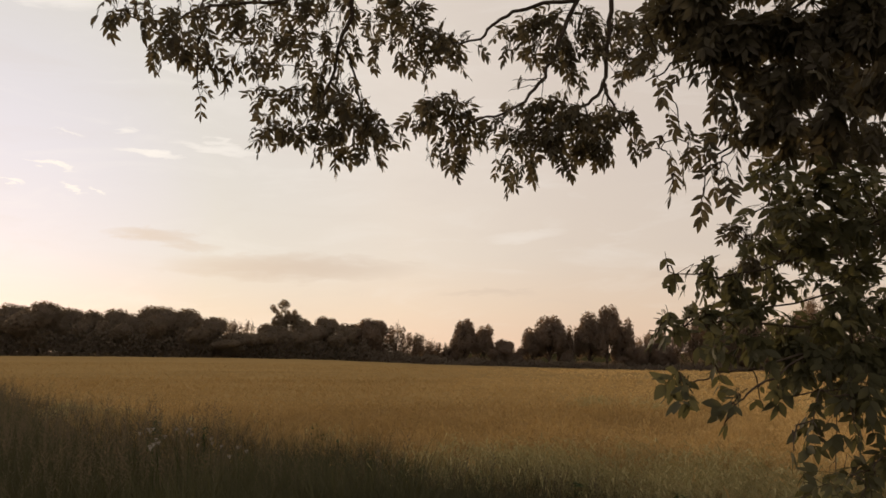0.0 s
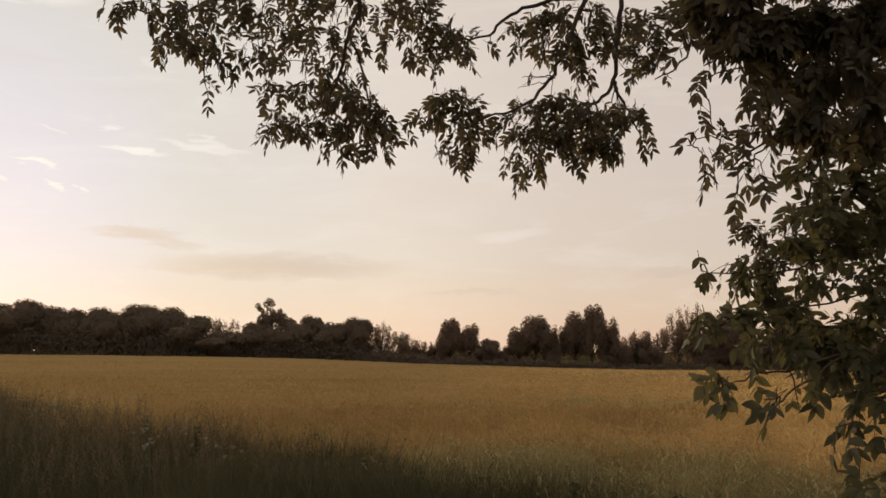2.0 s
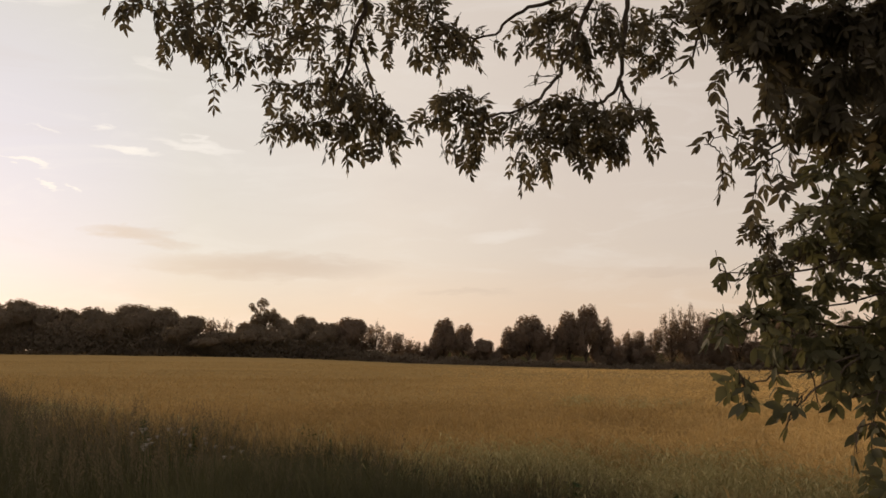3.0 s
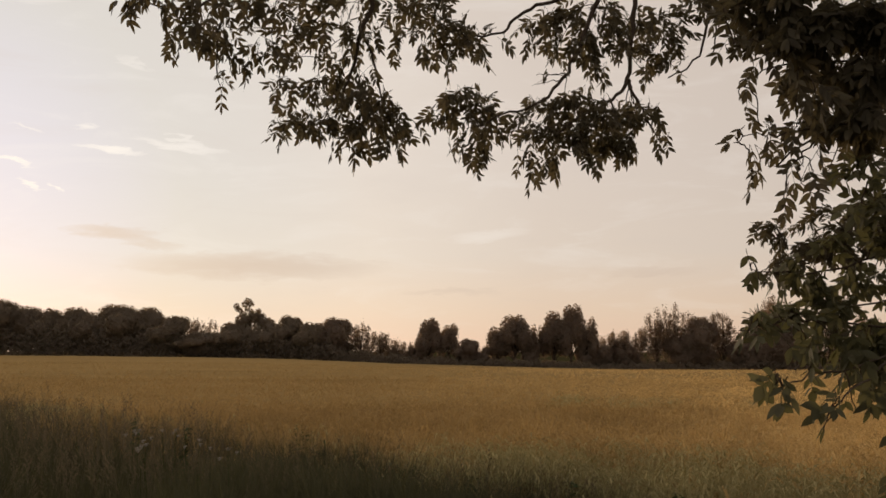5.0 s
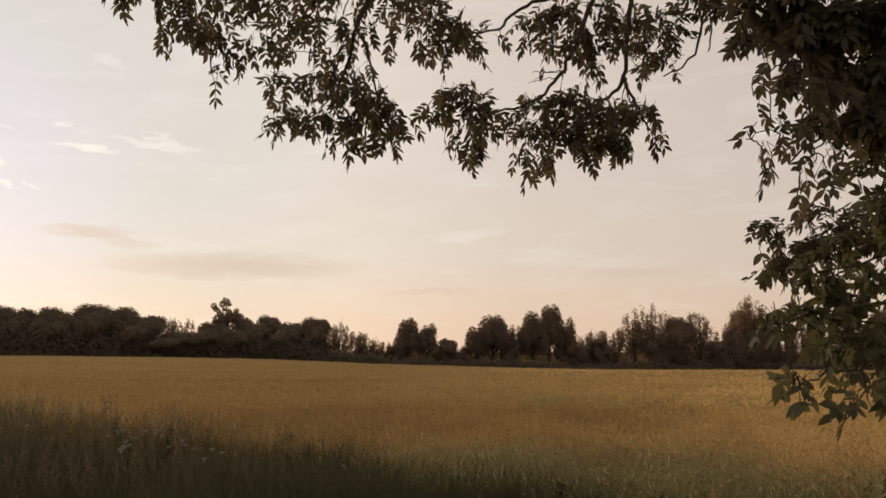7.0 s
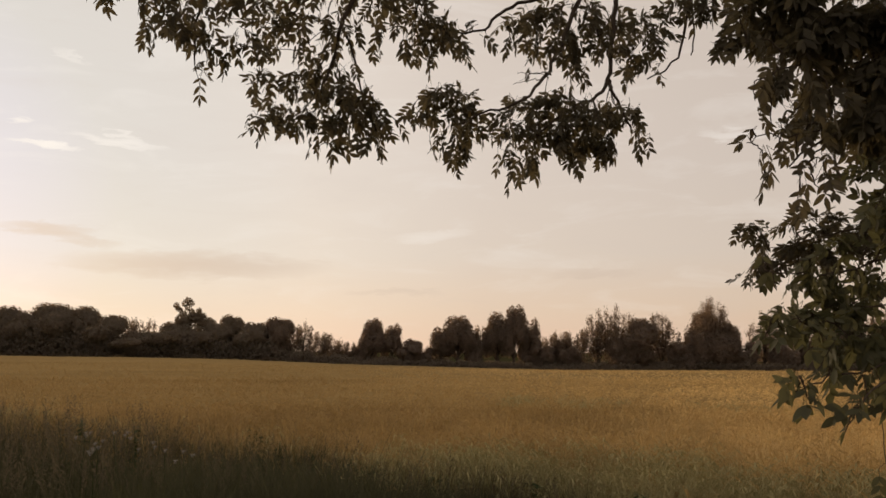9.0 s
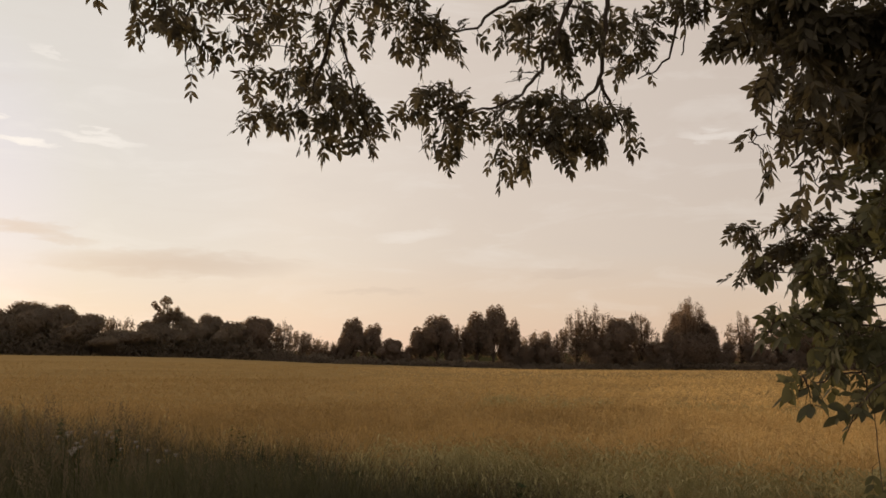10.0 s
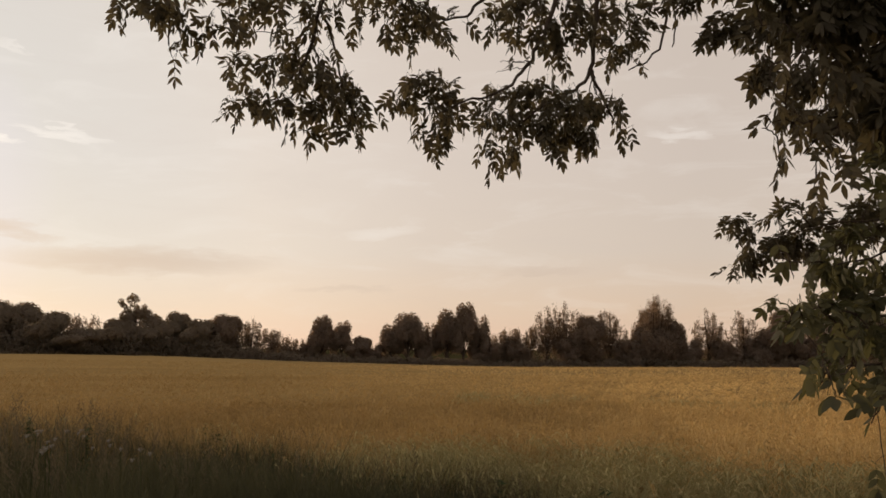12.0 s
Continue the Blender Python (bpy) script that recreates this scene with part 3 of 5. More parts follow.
CARRIER = ([(2.85, 2.35, 3.7), (2.3, 2.9, 4.1), (1.75, 3.5, 4.15), HANG_MAIN[0][0]], 0.05, 0.014)

SPRIG_LONG = ([(0.87, 2.13, 2.19), (0.73, 2.08, 2.12), (0.61, 2.08, 2.09), (0.55, 2.08, 2.09), (0.49, 2.08, 2.07)], 0.003, 0.0012)
SPRIG_HIGH = ([(0.83, 2.08, 2.29), (0.69, 2.08, 2.26), (0.55, 2.03, 2.23), (0.50, 2.03, 2.19)], 0.003, 0.0012)
SPRIG_NODDING = ([(0.73, 2.08, 2.12), (0.67, 2.08, 2.06), (0.61, 2.05, 2.01), (0.58, 2.03, 1.94)], 0.003, 0.0012)
SPRIG_MIDDLE = ([(0.87, 2.13, 1.82), (0.71, 2.08, 1.77), (0.59, 2.03, 1.76), (0.50, 2.03, 1.77)], 0.003, 0.0012)
SPRIG_LEVEL = ([(0.82, 2.03, 1.64), (0.69, 2.03, 1.65), (0.54, 1.96, 1.65), (0.43, 1.93, 1.63)], 0.003, 0.0012)
SPRIG_LOW = ([(0.80, 1.98, 1.58), (0.65, 1.93, 1.55), (0.54, 1.88, 1.53), (0.46, 1.85, 1.51)], 0.003, 0.0012)
SPRIG_LOWEST = ([(0.80, 1.98, 1.58), (0.66, 1.88, 1.52), (0.59, 1.83, 1.48), (0.56, 1.83, 1.44)], 0.003, 0.0012)

ARM_OUTER = [
    (-1.28, 3.26, 2.87, 0.08, 0.07, 0.7),
    (-1.30, 3.28, 2.82, 0.05, 0.04, 0.5),
    (-1.24, 3.33, 2.89, 0.06, 0.06, 0.7),
    (-1.16, 3.31, 2.89, 0.07, 0.07, 0.8),
    (-1.18, 3.34, 2.82, 0.07, 0.06, 0.7),
    (-1.19, 3.55, 2.81, 0.08, 0.06, 0.8),
    (-1.20, 3.52, 2.76, 0.04, 0.04, 0.6),
    (-1.07, 3.39, 2.88, 0.08, 0.09, 1.2),
    (-1.06, 3.39, 2.78, 0.08, 0.09, 1.3),
    (-0.99, 3.45, 2.91, 0.10, 0.09, 1),
    (-1.05, 3.64, 2.85, 0.09, 0.09, 1.2),
    (-1.05, 3.40, 2.72, 0.06, 0.05, 0.9),
    (-1.00, 3.64, 2.76, 0.08, 0.07, 1.1),
    (-0.98, 3.43, 2.62, 0.05, 0.05, 1),
    (-0.99, 3.48, 2.58, 0.03, 0.04, 0.9),
]
ARM_INNER = [
    (-0.91, 3.59, 2.99, 0.10, 0.09, 1.1),
    (-0.96, 3.71, 2.92, 0.07, 0.06, 0.5),
    (-0.89, 3.61, 2.77, 0.07, 0.06, 0.9),
    (-0.90, 3.62, 2.72, 0.04, 0.03, 0.6),
    (-0.80, 3.55, 2.96, 0.09, 0.09, 0.8),
    (-0.81, 3.53, 2.83, 0.08, 0.07, 0.6),
    (-0.80, 3.58, 2.76, 0.07, 0.05, 0.6),
    (-0.74, 3.84, 3.09, 0.10, 0.08, 0.8),
    (-0.75, 3.75, 2.92, 0.09, 0.08, 0.8),
    (-0.77, 3.77, 2.80, 0.08, 0.05, 0.7),
    (-0.64, 3.80, 3.07, 0.10, 0.09, 0.9),
    (-0.65, 3.81, 2.94, 0.10, 0.09, 0.9),
    (-0.64, 3.72, 2.80, 0.08, 0.06, 0.7),
    (-0.56, 3.91, 3.11, 0.08, 0.09, 0.9),
    (-0.51, 3.74, 2.91, 0.09, 0.09, 1),
]
ARM_ROOT = [
    (-0.45, 3.95, 3.12, 0.08, 0.10, 0.6),
    (-0.42, 3.76, 2.91, 0.07, 0.08, 0.7),
    (-0.57, 3.87, 2.84, 0.07, 0.05, 0.7),
    (-0.47, 3.91, 2.88, 0.06, 0.05, 0.7),
    (-0.56, 3.75, 3.19, 0.19, 0.08, 1),
    (-0.79, 3.57, 3.11, 0.15, 0.07, 1),
    (-1.06, 3.62, 3.12, 0.15, 0.06, 1),
    (-1.23, 3.41, 3.03, 0.12, 0.06, 0.8),
]
LOW_SPRAYS = [
    (-0.78, 3.59, 2.66, 0.06, 0.04, 0.6),
    (-0.78, 3.82, 2.69, 0.08, 0.06, 0.8),
    (-0.81, 3.70, 2.61, 0.06, 0.03, 0.6),
    (-0.67, 3.74, 2.68, 0.10, 0.06, 1.1),
    (-0.57, 3.90, 2.75, 0.10, 0.07, 1),
    (-0.46, 3.79, 2.72, 0.08, 0.06, 0.9),
    (-0.59, 3.73, 2.61, 0.12, 0.06, 1.2),
    (-0.47, 3.72, 2.62, 0.11, 0.07, 1.2),
    (-0.38, 3.79, 2.62, 0.09, 0.07, 1.3),
    (-0.73, 3.58, 2.51, 0.06, 0.06, 0.9),
    (-0.82, 3.77, 2.51, 0.07, 0.05, 0.8),
    (-0.78, 3.58, 2.41, 0.03, 0.04, 0.6),
    (-0.72, 3.78, 2.53, 0.08, 0.06, 0.9),
]
LOW_TIPS = [
    (-0.66, 3.85, 2.53, 0.08, 0.06, 0.9),
    (-0.68, 3.61, 2.43, 0.02, 0.03, 0.6),
    (-0.58, 3.91, 2.56, 0.10, 0.06, 1),
    (-0.47, 3.74, 2.49, 0.08, 0.07, 1.1),
    (-0.56, 3.92, 2.46, 0.06, 0.04, 0.7),
    (-0.49, 3.97, 2.45, 0.06, 0.05, 1),
    (-0.40, 3.97, 2.56, 0.10, 0.08, 1.2),
    (-0.31, 3.82, 2.57, 0.08, 0.07, 1.1),
    (-0.36, 3.79, 2.44, 0.07, 0.05, 0.8),
    (-0.30, 4.02, 2.55, 0.07, 0.07, 1.1),
    (-0.30, 3.92, 2.44, 0.05, 0.05, 0.9),
    (-0.22, 3.92, 2.56, 0.04, 0.04, 0.4),
]
MIDDLE_TOP = [
    (-0.33, 3.88, 3.06, 0.08, 0.08, 0.8),
    (-0.32, 3.79, 2.90, 0.06, 0.07, 0.9),
    (-0.34, 3.91, 2.88, 0.03, 0.04, 0.7),
    (-0.25, 4.02, 3.15, 0.10, 0.08, 1.1),
    (-0.15, 3.83, 3.06, 0.08, 0.10, 1.2),
    (-0.21, 3.80, 2.95, 0.08, 0.07, 0.9),
    (-0.19, 3.79, 2.84, 0.07, 0.05, 0.7),
    (-0.11, 3.84, 2.98, 0.08, 0.08, 1.3),
    (-0.04, 3.81, 2.95, 0.08, 0.08, 1.3),
    (-0.08, 3.89, 2.89, 0.08, 0.06, 1),
    (-0.10, 3.82, 2.78, 0.05, 0.04, 0.7),
    (0.01, 4.02, 3.00, 0.08, 0.07, 1.2),
    (0.04, 3.79, 2.84, 0.06, 0.05, 1),
    (0.07, 3.86, 2.98, 0.05, 0.04, 0.8),
    (0.16, 3.84, 2.90, 0.03, 0.04, 0.5),
    (-0.25, 3.99, 3.27, 0.20, 0.07, 1),
]
MIDDLE_LOW = [
    (-0.09, 3.83, 2.66, 0.07, 0.05, 0.9),
    (-0.03, 3.87, 2.69, 0.08, 0.05, 1),
    (0.05, 3.91, 2.69, 0.08, 0.05, 1),
    (-0.10, 4.00, 2.62, 0.07, 0.07, 1),
    (-0.01, 3.88, 2.60, 0.09, 0.07, 1.1),
    (0.08, 3.96, 2.62, 0.08, 0.08, 1.1),
    (-0.18, 3.85, 2.59, 0.04, 0.03, 0.4),
    (0.12, 3.98, 2.54, 0.06, 0.06, 0.8),
    (0.04, 3.78, 2.49, 0.07, 0.06, 0.9),
    (-0.05, 3.92, 2.48, 0.06, 0.06, 0.7),
    (-0.09, 3.91, 2.44, 0.04, 0.03, 0.6),
    (0.04, 3.95, 2.45, 0.06, 0.06, 1.1),
    (0.05, 4.02, 2.40, 0.05, 0.04, 0.9),
]
INNER_LOW = [
    (0.16, 3.84, 2.53, 0.04, 0.05, 0.6),
    (0.22, 3.80, 2.57, 0.07, 0.06, 0.8),
    (0.32, 4.00, 2.69, 0.08, 0.05, 1.1),
    (0.28, 4.00, 2.54, 0.09, 0.08, 1.1),
    (0.38, 3.96, 2.64, 0.10, 0.08, 1.3),
    (0.38, 3.89, 2.50, 0.09, 0.08, 1.2),
    (0.24, 3.97, 2.43, 0.06, 0.05, 0.9),
    (0.28, 3.79, 2.35, 0.07, 0.07, 1),
    (0.29, 3.99, 2.33, 0.04, 0.04, 0.8),
    (0.39, 4.02, 2.43, 0.05, 0.08, 1),
    (0.49, 3.98, 2.68, 0.11, 0.08, 1.5),
    (0.47, 3.80, 2.52, 0.09, 0.08, 1.5),
    (0.44, 3.78, 2.43, 0.04, 0.05, 0.7),
    (0.56, 3.79, 2.58, 0.11, 0.08, 1.6),
]
INNER_END = [
    (0.61, 4.02, 2.53, 0.10, 0.08, 1.5),
    (0.52, 3.79, 2.39, 0.07, 0.05, 0.8),
    (0.71, 4.00, 2.61, 0.09, 0.10, 1.4),
    (0.71, 3.95, 2.49, 0.08, 0.08, 1.3),
    (0.68, 4.00, 2.44, 0.05, 0.04, 0.8),
    (0.81, 3.92, 2.62, 0.07, 0.05, 1.1),
    (0.87, 4.02, 2.59, 0.06, 0.06, 1),
    (0.82, 3.81, 2.47, 0.04, 0.04, 0.8),
    (0.72, 3.79, 2.62, 0.05, 0.05, 0.6),
    (0.30, 3.81, 2.74, 0.06, 0.02, 0.3),
    (0.43, 3.90, 2.79, 0.06, 0.03, 0.3),
]
INNER_TOP = [
    (0.26, 3.92, 3.02, 0.08, 0.05, 0.7),
    (0.28, 3.95, 2.95, 0.07, 0.06, 0.9),
    (0.38, 4.01, 3.07, 0.09, 0.09, 1.2),
    (0.40, 4.01, 2.95, 0.09, 0.06, 1),
    (0.48, 4.00, 3.09, 0.10, 0.10, 1.2),
    (0.52, 3.92, 2.94, 0.10, 0.09, 1.3),
    (0.58, 3.97, 2.82, 0.08, 0.06, 0.8),
    (0.55, 3.96, 2.87, 0.06, 0.05, 0.8),
    (0.63, 3.92, 3.06, 0.10, 0.11, 1.3),
    (0.67, 3.89, 2.94, 0.09, 0.09, 1.2),
    (0.80, 4.00, 3.06, 0.10, 0.10, 1.3),
    (0.81, 3.96, 2.91, 0.08, 0.08, 1.1),
    (0.75, 3.78, 2.76, 0.05, 0.04, 0.6),
    (0.90, 4.02, 2.90, 0.10, 0.08, 1.1),
    (0.93, 3.91, 2.80, 0.04, 0.04, 0.5),
    (0.88, 3.79, 2.98, 0.11, 0.12, 1.3),
]
CURTAIN_EDGE = [
    (0.49, 2.03, 2.17, 0.03, 0.03, 0.4),
    (0.55, 2.08, 2.12, 0.05, 0.03, 0.4),
    (0.50, 2.08, 2.08, 0.03, 0.02, 0.4),
    (0.59, 2.08, 2.10, 0.05, 0.03, 0.7),
    (0.53, 2.08, 2.01, 0.04, 0.03, 0.9),
    (0.52, 2.08, 1.97, 0.02, 0.02, 0.8),
    (0.57, 2.08, 2.03, 0.04, 0.03, 0.9),
    (0.61, 2.08, 2.05, 0.04, 0.03, 1),
    (0.62, 2.03, 2.00, 0.03, 0.03, 0.9),
    (0.63, 2.03, 1.96, 0.03, 0.03, 1),
    (0.58, 2.03, 1.92, 0.02, 0.03, 1),
    (0.65, 2.03, 2.00, 0.02, 0.01, 0.7),
    (0.66, 2.13, 2.12, 0.05, 0.04, 1.1),
    (0.68, 2.08, 2.07, 0.03, 0.03, 1),
    (0.79, 2.23, 2.05, 0.03, 0.04, 0.5),
]
CURTAIN_TOP = [
    (0.53, 2.13, 2.42, 0.04, 0.05, 1),
    (0.57, 2.13, 2.36, 0.04, 0.05, 1.3),
    (0.61, 2.03, 2.31, 0.05, 0.05, 1.6),
    (0.69, 2.03, 2.33, 0.07, 0.07, 1.7),
    (0.80, 2.03, 2.34, 0.07, 0.08, 1.7),
    (0.91, 2.03, 2.34, 0.08, 0.08, 1.7),
    (0.96, 1.93, 2.30, 0.07, 0.07, 1.7),
    (0.60, 2.03, 2.42, 0.08, 0.06, 1.5),
    (0.78, 2.03, 2.21, 0.07, 0.06, 1.6),
    (0.83, 1.93, 2.21, 0.05, 0.04, 1.2),
    (0.96, 1.93, 2.17, 0.06, 0.05, 1.3),
    (0.76, 2.03, 2.12, 0.06, 0.05, 1.4),
    (0.87, 1.93, 2.12, 0.05, 0.04, 1.2),
    (0.84, 2.13, 2.09, 0.05, 0.04, 1.1),
    (0.72, 2.03, 2.10, 0.04, 0.03, 1.1),
    (0.88, 2.03, 2.05, 0.05, 0.05, 1.2),
]
CURTAIN_FRINGE = [
    (0.46, 2.03, 2.37, 0.03, 0.04, 1),
    (0.50, 2.08, 2.31, 0.04, 0.03, 0.9),
    (0.56, 2.03, 2.27, 0.03, 0.03, 1),
    (0.68, 2.08, 2.29, 0.05, 0.05, 1.5),
    (0.94, 1.93, 2.04, 0.06, 0.06, 1.3),
    (0.59, 2.03, 2.24, 0.03, 0.04, 0.9),
    (0.63, 2.03, 2.24, 0.03, 0.04, 0.9),
    (0.62, 2.03, 2.16, 0.04, 0.04, 0.9),
    (0.67, 2.03, 2.15, 0.05, 0.05, 1.3),
    (0.72, 2.08, 2.23, 0.05, 0.05, 1.4),
]
CURTAIN_CROWN = [
    (0.60, 2.10, 2.58, 0.08, 0.05, 1.3),
    (0.72, 2.08, 2.57, 0.08, 0.06, 1.4),
    (0.86, 2.05, 2.57, 0.08, 0.06, 1.4),
    (0.97, 2.00, 2.56, 0.08, 0.06, 1.4),
    (0.98, 2.00, 2.40, 0.08, 0.08, 1.4),
    (0.53, 2.08, 2.51, 0.07, 0.05, 1.2),
    (0.64, 2.03, 2.51, 0.08, 0.06, 1.4),
    (0.76, 2.03, 2.49, 0.08, 0.06, 1.4),
    (0.89, 2.03, 2.49, 0.08, 0.06, 1.4),
    (0.96, 1.93, 2.45, 0.07, 0.06, 1.4),
]
CURTAIN_MIDDLE = [
    (0.74, 2.03, 2.00, 0.05, 0.04, 1.1),
    (0.80, 2.03, 1.84, 0.06, 0.05, 1.3),
    (0.87, 2.03, 1.94, 0.06, 0.05, 1.3),
    (0.80, 2.05, 1.93, 0.05, 0.04, 1.2),
    (0.93, 2.03, 1.95, 0.05, 0.05, 1.3),
    (0.69, 1.83, 1.94, 0.04, 0.03, 0.8),
    (0.64, 1.83, 1.88, 0.04, 0.02, 0.5),
    (0.74, 1.93, 1.89, 0.06, 0.04, 1.1),
    (0.85, 2.03, 1.98, 0.05, 0.04, 1),
    (0.86, 1.83, 1.95, 0.05, 0.05, 1.1),
    (0.84, 2.03, 1.88, 0.06, 0.04, 1.1),
    (0.90, 1.93, 1.85, 0.06, 0.05, 1.2),
    (0.95, 1.83, 1.85, 0.06, 0.07, 1.3),
    (0.79, 2.23, 1.85, 0.06, 0.04, 0.9),
    (0.88, 2.13, 1.83, 0.06, 0.04, 1.5),
    (0.94, 2.03, 1.77, 0.06, 0.05, 1.7),
    (0.87, 1.93, 1.67, 0.06, 0.05, 1.6),
    (0.96, 1.93, 1.66, 0.06, 0.06, 1.6),
    (0.81, 1.98, 1.56, 0.06, 0.04, 1.4),
    (0.88, 1.93, 1.56, 0.06, 0.05, 1.5),
    (0.85, 2.03, 1.63, 0.05, 0.04, 1.3),
    (0.94, 1.93, 1.55, 0.05, 0.06, 1.5),
    (0.76, 1.98, 1.51, 0.04, 0.03, 1),
    (0.84, 1.88, 1.49, 0.05, 0.03, 1.1),
]
CURTAIN_SPRAYS = [
    (0.58, 2.03, 1.78, 0.04, 0.02, 0.6),
    (0.50, 2.03, 1.77, 0.03, 0.01, 0.9),
    (0.52, 2.03, 1.74, 0.03, 0.02, 0.7),
    (0.59, 2.03, 1.74, 0.05, 0.04, 1),
    (0.67, 2.08, 1.73, 0.05, 0.05, 1.1),
    (0.76, 2.08, 1.74, 0.05, 0.04, 1),
    (0.45, 1.93, 1.63, 0.03, 0.02, 1.2),
    (0.48, 1.93, 1.64, 0.03, 0.02, 1.3),
    (0.52, 1.93, 1.66, 0.03, 0.02, 1),
    (0.51, 1.93, 1.61, 0.03, 0.02, 0.9),
    (0.58, 1.98, 1.66, 0.05, 0.04, 1.2),
    (0.58, 1.93, 1.60, 0.04, 0.03, 1),
    (0.68, 2.03, 1.67, 0.05, 0.05, 1.3),
    (0.65, 1.93, 1.59, 0.06, 0.04, 1.3),
    (0.77, 2.03, 1.59, 0.06, 0.05, 1.6),
]
CURTAIN_LOW = [
    (0.47, 1.85, 1.52, 0.03, 0.02, 1),
    (0.46, 1.85, 1.50, 0.02, 0.01, 0.9),
    (0.48, 1.83, 1.50, 0.03, 0.02, 1.1),
    (0.53, 1.88, 1.55, 0.02, 0.02, 0.6),
    (0.57, 1.88, 1.53, 0.03, 0.02, 0.6),
    (0.58, 1.83, 1.48, 0.03, 0.03, 1.1),
    (0.56, 1.83, 1.44, 0.02, 0.02, 1),
    (0.67, 1.93, 1.48, 0.03, 0.02, 0.8),
    (0.71, 1.93, 1.50, 0.04, 0.03, 0.9),
    (0.70, 1.83, 1.41, 0.03, 0.01, 0.7),
    (0.70, 1.83, 1.39, 0.01, 0.01, 0.7),
    (0.76, 1.88, 1.44, 0.05, 0.03, 0.9),
    (0.76, 1.83, 1.40, 0.04, 0.02, 0.9),
    (0.83, 1.83, 1.42, 0.05, 0.03, 1),
    (0.81, 1.88, 1.49, 0.04, 0.03, 0.8),
    (0.87, 1.83, 1.49, 0.05, 0.05, 1),
]
CURTAIN_FOOT = [
    (0.79, 1.78, 1.34, 0.06, 0.03, 1.1),
    (0.84, 1.78, 1.33, 0.04, 0.03, 1.2),
    (0.70, 1.73, 1.32, 0.05, 0.02, 0.9),
    (0.78, 1.73, 1.29, 0.07, 0.03, 1.2),
    (0.65, 1.73, 1.28, 0.06, 0.02, 0.8),
    (0.89, 1.78, 1.36, 0.05, 0.06, 1.1),
]
BEHIND_MIDDLE = [
    (1.12, 3.40, 2.06, 0.06, 0.03, 0.9),
    (1.30, 3.36, 2.10, 0.07, 0.04, 1.0),
    (1.38, 3.40, 2.04, 0.07, 0.05, 1.1),
    (1.55, 3.30, 2.10, 0.07, 0.05, 1.1),
    (1.27, 3.42, 1.98, 0.07, 0.05, 1.0),
    (1.10, 3.46, 2.03, 0.06, 0.03, 0.7),
    (1.17, 3.46, 2.00, 0.06, 0.04, 1),
    (1.25, 3.46, 2.06, 0.07, 0.03, 0.9),
    (1.19, 3.46, 1.91, 0.08, 0.06, 1.1),
    (1.10, 3.46, 1.86, 0.04, 0.03, 0.8),
    (1.33, 3.46, 1.97, 0.08, 0.06, 1.1),
    (1.46, 3.46, 2.10, 0.06, 0.05, 1.1),
    (1.42, 3.46, 1.95, 0.08, 0.06, 1),
    (1.53, 3.36, 2.01, 0.09, 0.09, 1.2),
    (1.68, 3.36, 2.06, 0.09, 0.10, 1.2),
]
BEHIND_TOP = [
    (1.15, 3.56, 2.87, 0.08, 0.08, 1.1),
    (1.08, 3.56, 2.82, 0.04, 0.04, 0.8),
    (1.25, 3.46, 2.84, 0.10, 0.10, 1.4),
    (1.36, 3.36, 2.81, 0.10, 0.10, 1.4),
    (1.49, 3.26, 2.78, 0.11, 0.11, 1.4),
    (1.58, 3.16, 2.75, 0.09, 0.09, 1.4),
    (1.21, 3.36, 2.62, 0.07, 0.08, 1.2),
    (1.37, 3.36, 2.60, 0.10, 0.09, 1.4),
    (1.50, 3.26, 2.58, 0.11, 0.10, 1.4),
    (1.59, 3.16, 2.53, 0.09, 0.09, 1.4),
    (1.25, 3.26, 2.44, 0.08, 0.06, 1.2),
    (1.40, 3.26, 2.40, 0.10, 0.08, 1.3),
    (1.51, 3.16, 2.34, 0.09, 0.09, 1.3),
]
BEHIND_CROWN = [
    (1.06, 3.60, 3.15, 0.12, 0.07, 1.2),
    (1.28, 3.50, 3.17, 0.13, 0.07, 1.2),
    (1.50, 3.40, 3.16, 0.13, 0.08, 1.2),
    (0.95, 3.76, 3.07, 0.08, 0.04, 0.8),
    (1.04, 3.66, 3.02, 0.08, 0.06, 1),
    (1.19, 3.56, 3.09, 0.13, 0.08, 1.2),
    (1.40, 3.46, 3.08, 0.14, 0.08, 1.2),
    (1.61, 3.36, 3.05, 0.14, 0.08, 1.2),
]
BEHIND_LOW = [
    (1.27, 3.16, 1.82, 0.09, 0.08, 0.6),
    (1.44, 3.16, 1.82, 0.09, 0.09, 1.3),
    (1.16, 3.06, 1.67, 0.08, 0.07, 1.2),
    (1.24, 2.96, 1.63, 0.09, 0.09, 1.3),
    (1.38, 2.96, 1.62, 0.09, 0.10, 1.3),
    (0.93, 2.86, 1.71, 0.05, 0.04, 0.7),
    (1.11, 2.86, 1.53, 0.08, 0.07, 1.1),
    (1.20, 2.76, 1.47, 0.07, 0.08, 1.1),
    (1.53, 3.16, 2.17, 0.07, 0.07, 1.1),
    (1.09, 2.56, 1.20, 0.04, 0.03, 0.8),
]

